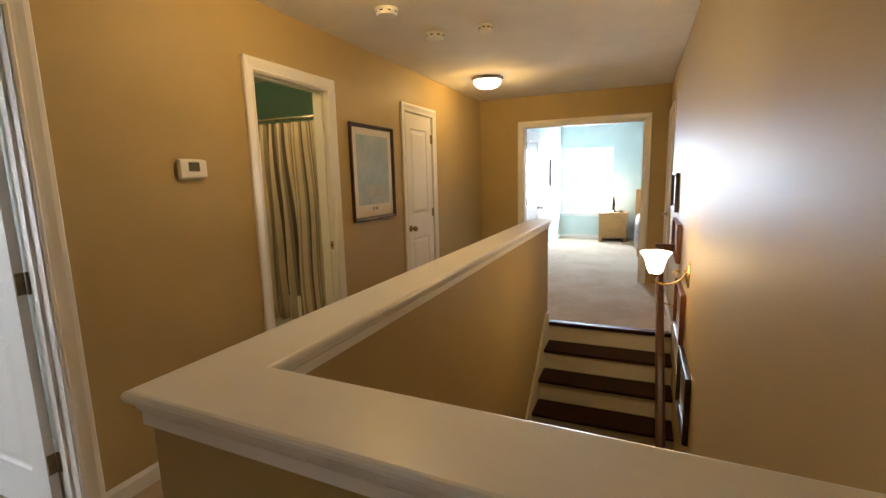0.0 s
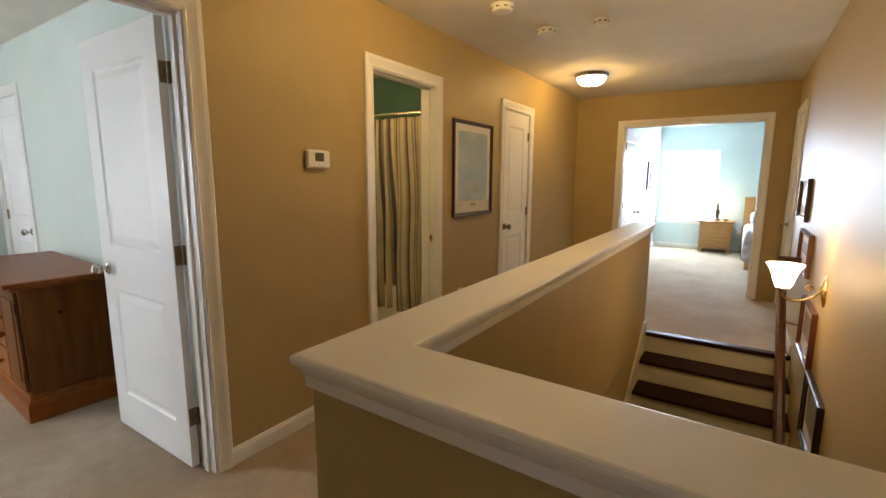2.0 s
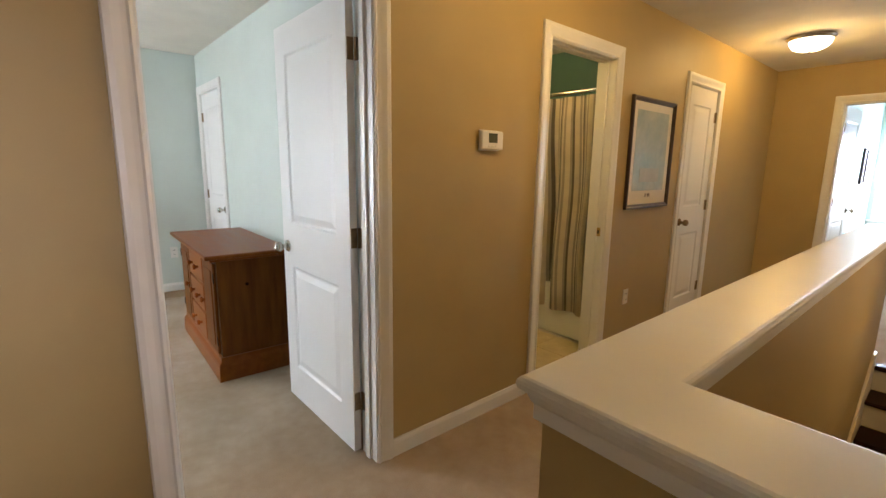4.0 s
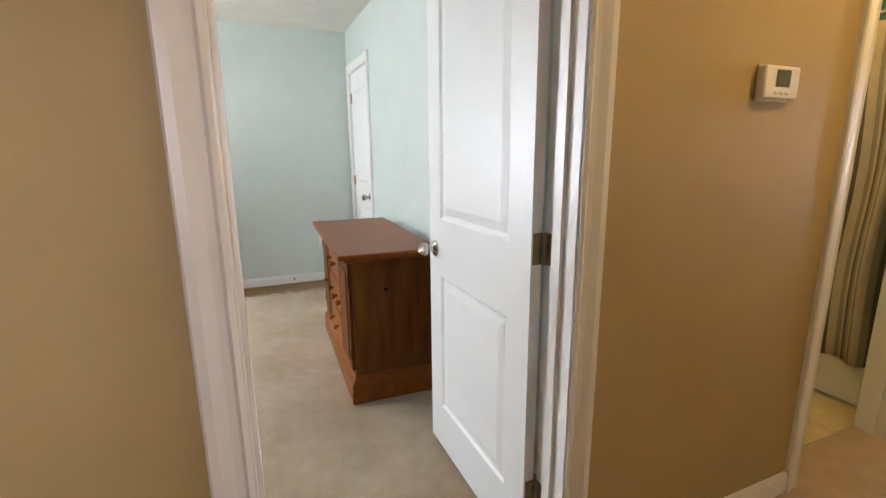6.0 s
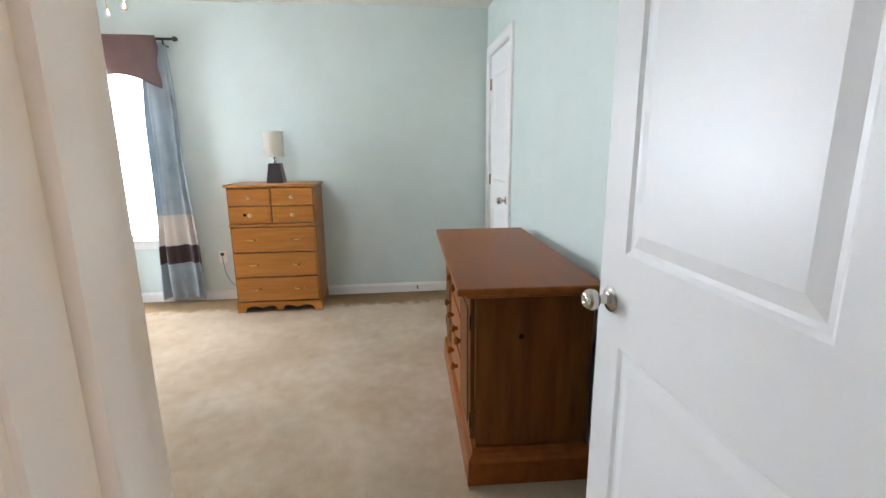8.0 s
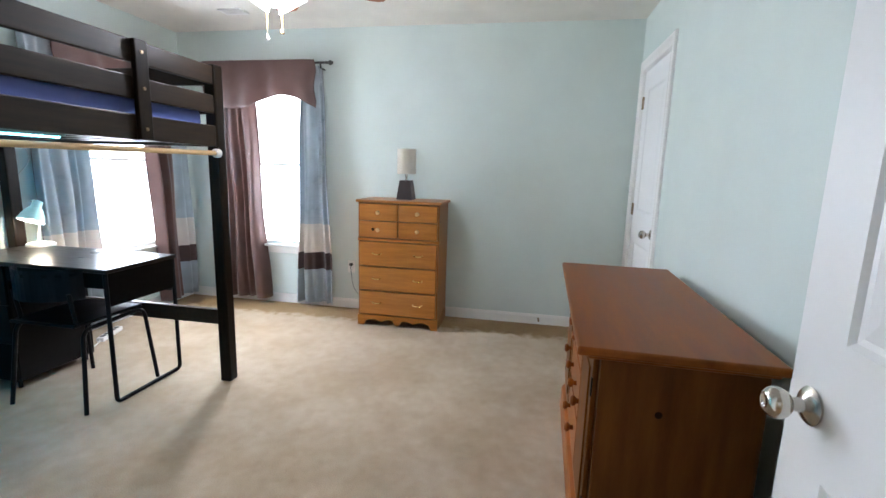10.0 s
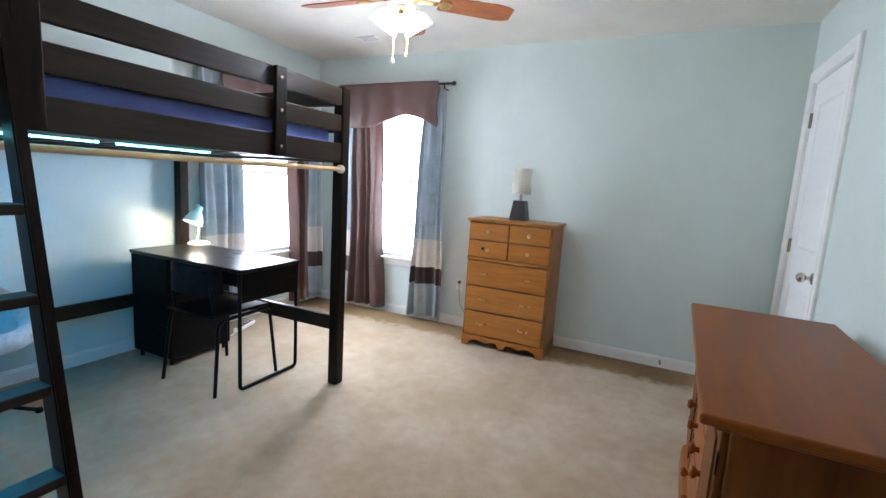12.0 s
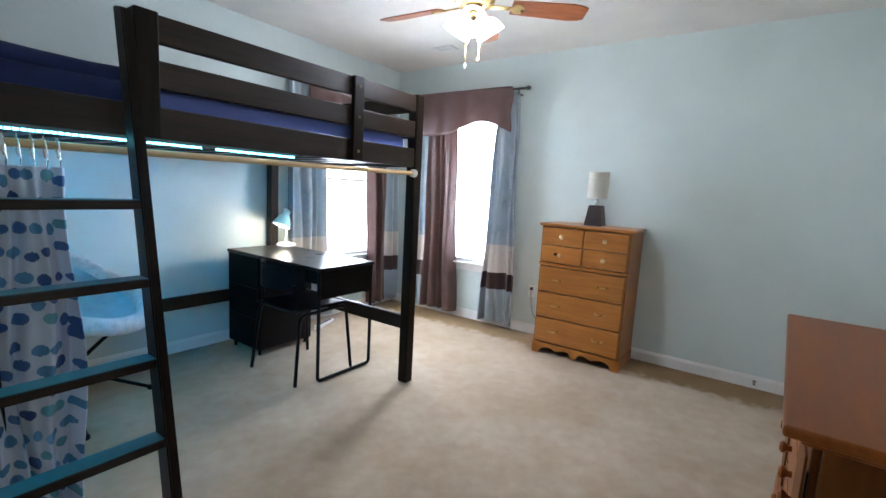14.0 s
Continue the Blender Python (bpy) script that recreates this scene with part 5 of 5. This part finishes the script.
def butterfly_chair():
    c = thing("butterfly_chair", "folding saucer chair in aqua and white plush", "chair", pose(-2.86, -2.19, 0, 0, 0, 130))
    bm = bmesh.new()
    n, rings = 40, 10
    g2 = []
    for k in range(rings + 1):
        r = k / rings
        ring = []
        for i in range(n):
            a = 2 * math.pi * i / n
            x, y = 0.34 * r * math.cos(a), 0.32 * r * math.sin(a)
            z = 0.50 + 0.135 * r ** 2.2 - 0.15 * r * math.cos(a) + 0.06 * r ** 2 * max(0, -math.cos(a))
            ring.append(bm.verts.new((x, y, z)))
        g2.append(ring)
    for a, b in zip(g2, g2[1:]):
        for i in range(n):
            bm.faces.new((a[i], a[(i + 1) % n], b[(i + 1) % n], b[i]))
    bmesh.ops.remove_doubles(bm, verts=bm.verts, dist=1e-4)
    bmesh.ops.solidify(bm, geom=list(bm.faces), thickness=0.02)
    part("sling", bm, SLING, c, "aqua plush seat", True)
    rim = []
    for i in range(n + 1):
        a = 2 * math.pi * i / n
        rim.append((0.345 * math.cos(a), 0.325 * math.sin(a), 0.64 - 0.15 * math.cos(a) + 0.06 * max(0, -math.cos(a))))
    part("rim", tubed(rim, 0.044, 12), FLUFF, c, "white plush rim", True)
    for s in (1, -1):
        part("leg", tubed([(0.25, 0.27 * s, 0.012), (0.0, 0.0, 0.22), (-0.22, -0.22 * s, 0.735)], 0.010, 8), BLACKMET, c)
        part("leg", tubed([(-0.27, 0.25 * s, 0.012), (0.0, 0.0, 0.22), (0.22, -0.22 * s, 0.505)], 0.010, 8), BLACKMET, c)
        part("foot_cap", lathed(((0.016, 0), (0.018, 0.012), (0.012, 0.024)), 12, Matrix.Translation((0.25, 0.27 * s, 0))), BLACKMET, c)
        part("foot_cap", lathed(((0.016, 0), (0.018, 0.012), (0.012, 0.024)), 12, Matrix.Translation((-0.27, 0.25 * s, 0))), BLACKMET, c)


butterfly_chair()
ps = thing("power_strip", "white power strip on the carpet under the desk", "power strip", pose(-4.72, -2.42, 0, 0, 0, 20))
part("body", boxed(-0.13, 0.13, -0.025, 0.025, 0.001, 0.032, bevel=0.006), PLASTIC, ps)
for i in range(5):
    part("socket", boxed(-0.105 + i * 0.045, -0.075 + i * 0.045, -0.014, 0.014, 0.0315, 0.034, bevel=0.003), DARKHOLE, ps)
part("cable", tubed(rounded([(0.13, 0, 0.015), (0.22, 0.02, 0.008), (0.32, -0.06, 0.008), (0.40, -0.12, 0.05)], 0.06), 0.004, 6), PLASTIC, ps)


def banded(cut=None):
    """Blue-grey cloth with cream and dark bands low down; past cut the cloth is brown."""
    def pick(u, z):
        if cut and ((u > cut[0]) if cut[1] else (u < cut[0])):
            return 0
        return 1 if z > 0.755 else 2 if z > 0.525 else 3 if z > 0.335 else 1
    return pick


CUR = [CUR_BROWN, CUR_TEAL, CUR_WHITE, CUR_DARK]


def window_drapes(label, m, left, right, rod_w, val, cuts, heads):
    """A pair of drapes, a valance and their iron rod; x runs along the wall, the room lies towards -y."""
    s = thing("window_drapes", label, "curtain", m)
    for n, (x0, x1), cut, ph, head in (("left_drape", left, cuts[0], 0.4, heads[0]), ("right_drape", right, cuts[1], 2.0, heads[1])):
        bm = bmesh.new()
        cloth(bm, x1 - x0, 0.05, 2.12, 4.2 if x1 - x0 > 0.40 else 3.2, 0.085, 140, 40, phase=ph, gather=0.10 if n == "left_drape" else -0.06, colour=banded(cut) if cut is not False else banded(), head=head)
        o = part(n, bm, CUR, s)
        o.location = (x0, -0.072, 0)
    x0, x1 = val
    bm = bmesh.new()

    def hem(u):
        return 1.775 + 0.075 * max(0, math.sin(math.pi * (u * 1.7 - 0.72))) - 0.02 * math.sin(u * 7)

    cloth(bm, x1 - x0, 1.78, 2.155, 3.3, 0.026, 110, 16, bottom=hem, phase=1.0, colour=lambda u, z: 0)
    part("valance", bm, CUR, s, "mauve-brown scalloped valance").location = (x0, -0.145, 0)
    part("rod", tubed([(rod_w[0], -0.085, 2.14), (rod_w[1], -0.085, 2.14)], 0.010, 10), ROD, s, "black iron rod", True)
    for x in rod_w:
        part("finial", lathed(((0.010, -0.02), (0.017, -0.01), (0.020, 0.0), (0.012, 0.02)), 14, Matrix.Translation((x, -0.085, 2.14)) @ Matrix.Rotation(radians(90), 4, "Y")), ROD, s, smooth=True)
        b = x + (0.09 if x == rod_w[0] else -0.09)
        part("bracket", tubed(rounded([(b, 0.0, 2.10), (b, -0.085, 2.10), (b, -0.085, 2.135)], 0.02), 0.007, 8), ROD, s)


window_drapes("blue-grey and brown banded drapes with brown scalloped valance", pose(XA, -1.75, 0, 0, 0, 90), (-0.52, -0.03), (0.26, 0.63), (-0.60, 0.62),
              (-0.56, 0.50), ((0.22, True), False), ((-0.05, 0.84), (0.22, 0.74)))
window_drapes("brown and blue-grey banded drapes behind the loft bed", pose(-5.16, YB, 0, 0, 0, 180), (-0.72, -0.22), (0.27, 0.64), (-0.74, 0.62),
              (-0.55, 0.52), (False, (0.55, False)), ((0.0, 0.84), (-0.16, 0.92)))


def ceiling_fan():
    f = thing("ceiling_fan", "ceiling fan with reddish blades and lit glass shades", "ceiling fan", pose(-4.285, -0.755, 0))
    part("canopy", lathed(((0.070, H - 0.001), (0.068, H - 0.03), (0.030, H - 0.06)), 24), BRASS, f, smooth=True)
    part("motor", lathed(((0.02, 2.375), (0.085, 2.36), (0.11, 2.32), (0.11, 2.25), (0.085, 2.225), (0.05, 2.215)), 28), BRASS, f, "brass motor housing", True)
    for i in range(5):
        a = 130 + 72 * i
        bm = bmesh.new()
        n = 14
        top, bot = [], []
        for k in range(n + 1):
            x = 0.20 + 0.41 * k / n
            hw = (0.056 + 0.016 * k / n) * (1 if k < n - 2 else (0.93 if k == n - 2 else 0.84 if k == n - 1 else 0.62))
            top.append([bm.verts.new((x, s * hw, 0.006)) for s in (-1, 1)])
            bot.append([bm.verts.new((x, s * hw, 0.0)) for s in (-1, 1)])
        for k in range(n):
            bm.faces.new((top[k][0], top[k + 1][0], top[k + 1][1], top[k][1]))
            bm.faces.new((bot[k][0], bot[k + 1][0], bot[k + 1][1], bot[k][1]))
            for s in (0, 1):
                bm.faces.new((top[k][s], top[k + 1][s], bot[k + 1][s], bot[k][s]))
        bm.faces.new((top[0][0], top[0][1], bot[0][1], bot[0][0]))
        bm.faces.new((top[n][0], top[n][1], bot[n][1], bot[n][0]))
        bl = part("blade", bm, BLADE, f, "reddish wood-grain blade")
        bl.matrix_basis = pose(0, 0, 2.232, 0, 0, a) @ pose(0, 0, 0, -14)
        bm = bmesh.new()
        box(bm, 0.09, 0.26, -0.014, 0.014, -0.008, -0.001, 0.003)
        lathe(bm, ((0.036, -0.008), (0.036, -0.001)), 16, Matrix.Translation((0.235, 0, 0)))
        part("blade_iron", bm, BRASS, bl, "brass blade iron")
    part("light_hub", lathed(((0.04, 2.216), (0.055, 2.19), (0.050, 2.15), (0.02, 2.12)), 24), BRASS, f, smooth=True)
    for i in range(3):
        m = pose(0, 0, 0, 0, 0, 30 + 120 * i) @ pose(0.060, 0, 2.170, 0, -36 + 180, 0)
        o = part("glass_shade", lathed(((0.026, 0), (0.046, 0.012), (0.063, 0.030), (0.072, 0.050), (0.076, 0.070), (0.082, 0.090), (0.079, 0.090), (0.069, 0.050), (0.060, 0.030), (0.024, 0.002)), 24, m, False), SHADE_FAN, f, "lit white glass tulip shade", True)
        o.visible_shadow = False
    for (x, y), z in (((0.02, -0.03), 1.905), ((-0.03, 0.025), 1.945)):
        part("pull_chain", tubed([(x, y, 2.13), (x, y, z + 0.03)], 0.0025, 6), BRASS, f)
        part("pull_bob", lathed(((0.003, 0.03), (0.010, 0.015), (0.011, 0.004), (0.006, 0)), 12, Matrix.Translation((x, y, z))), PLASTIC if z < 1.92 else BRONZE, f, smooth=True)


ceiling_fan()
v = thing("ceiling_vent", "small white louvred ceiling vent", "vent", pose(-5.40, -1.75, H - 0.001, 180, 0, 0))
part("frame", solid([(-0.06, 0.06, -0.095, 0.095, 0, 0.008)], [(-0.045, 0.045, -0.080, 0.080, 0, 0.008)]), PLASTIC, v)
part("backing", boxed(-0.045, 0.045, -0.080, 0.080, 0.0005, 0.002), DARKHOLE, v)
for i in range(8):
    part("slat", boxed(-0.0435 + i * 0.0112, -0.0365 + i * 0.0112, -0.080, 0.080, 0.002, 0.008), PLASTIC, v)

# bathroom floor tiles
bath_floor = tagged(new("bath_floor"), "cream square floor tiles", "floor", kind="structure")
tile_mesh = mesh_of("tile", boxed(0.0015, 0.3015, 0.0015, 0.3015, -0.010, -0.001, bevel=0.002, seg=1), TILE)
for i in range(6):
    for j in range(5):
        t = new("tile", tile_mesh)
        t.parent = bath_floor
        t.location = (XB - 0.01 - 0.304 * (i + 1), 1.58 + 0.304 * j, 0)
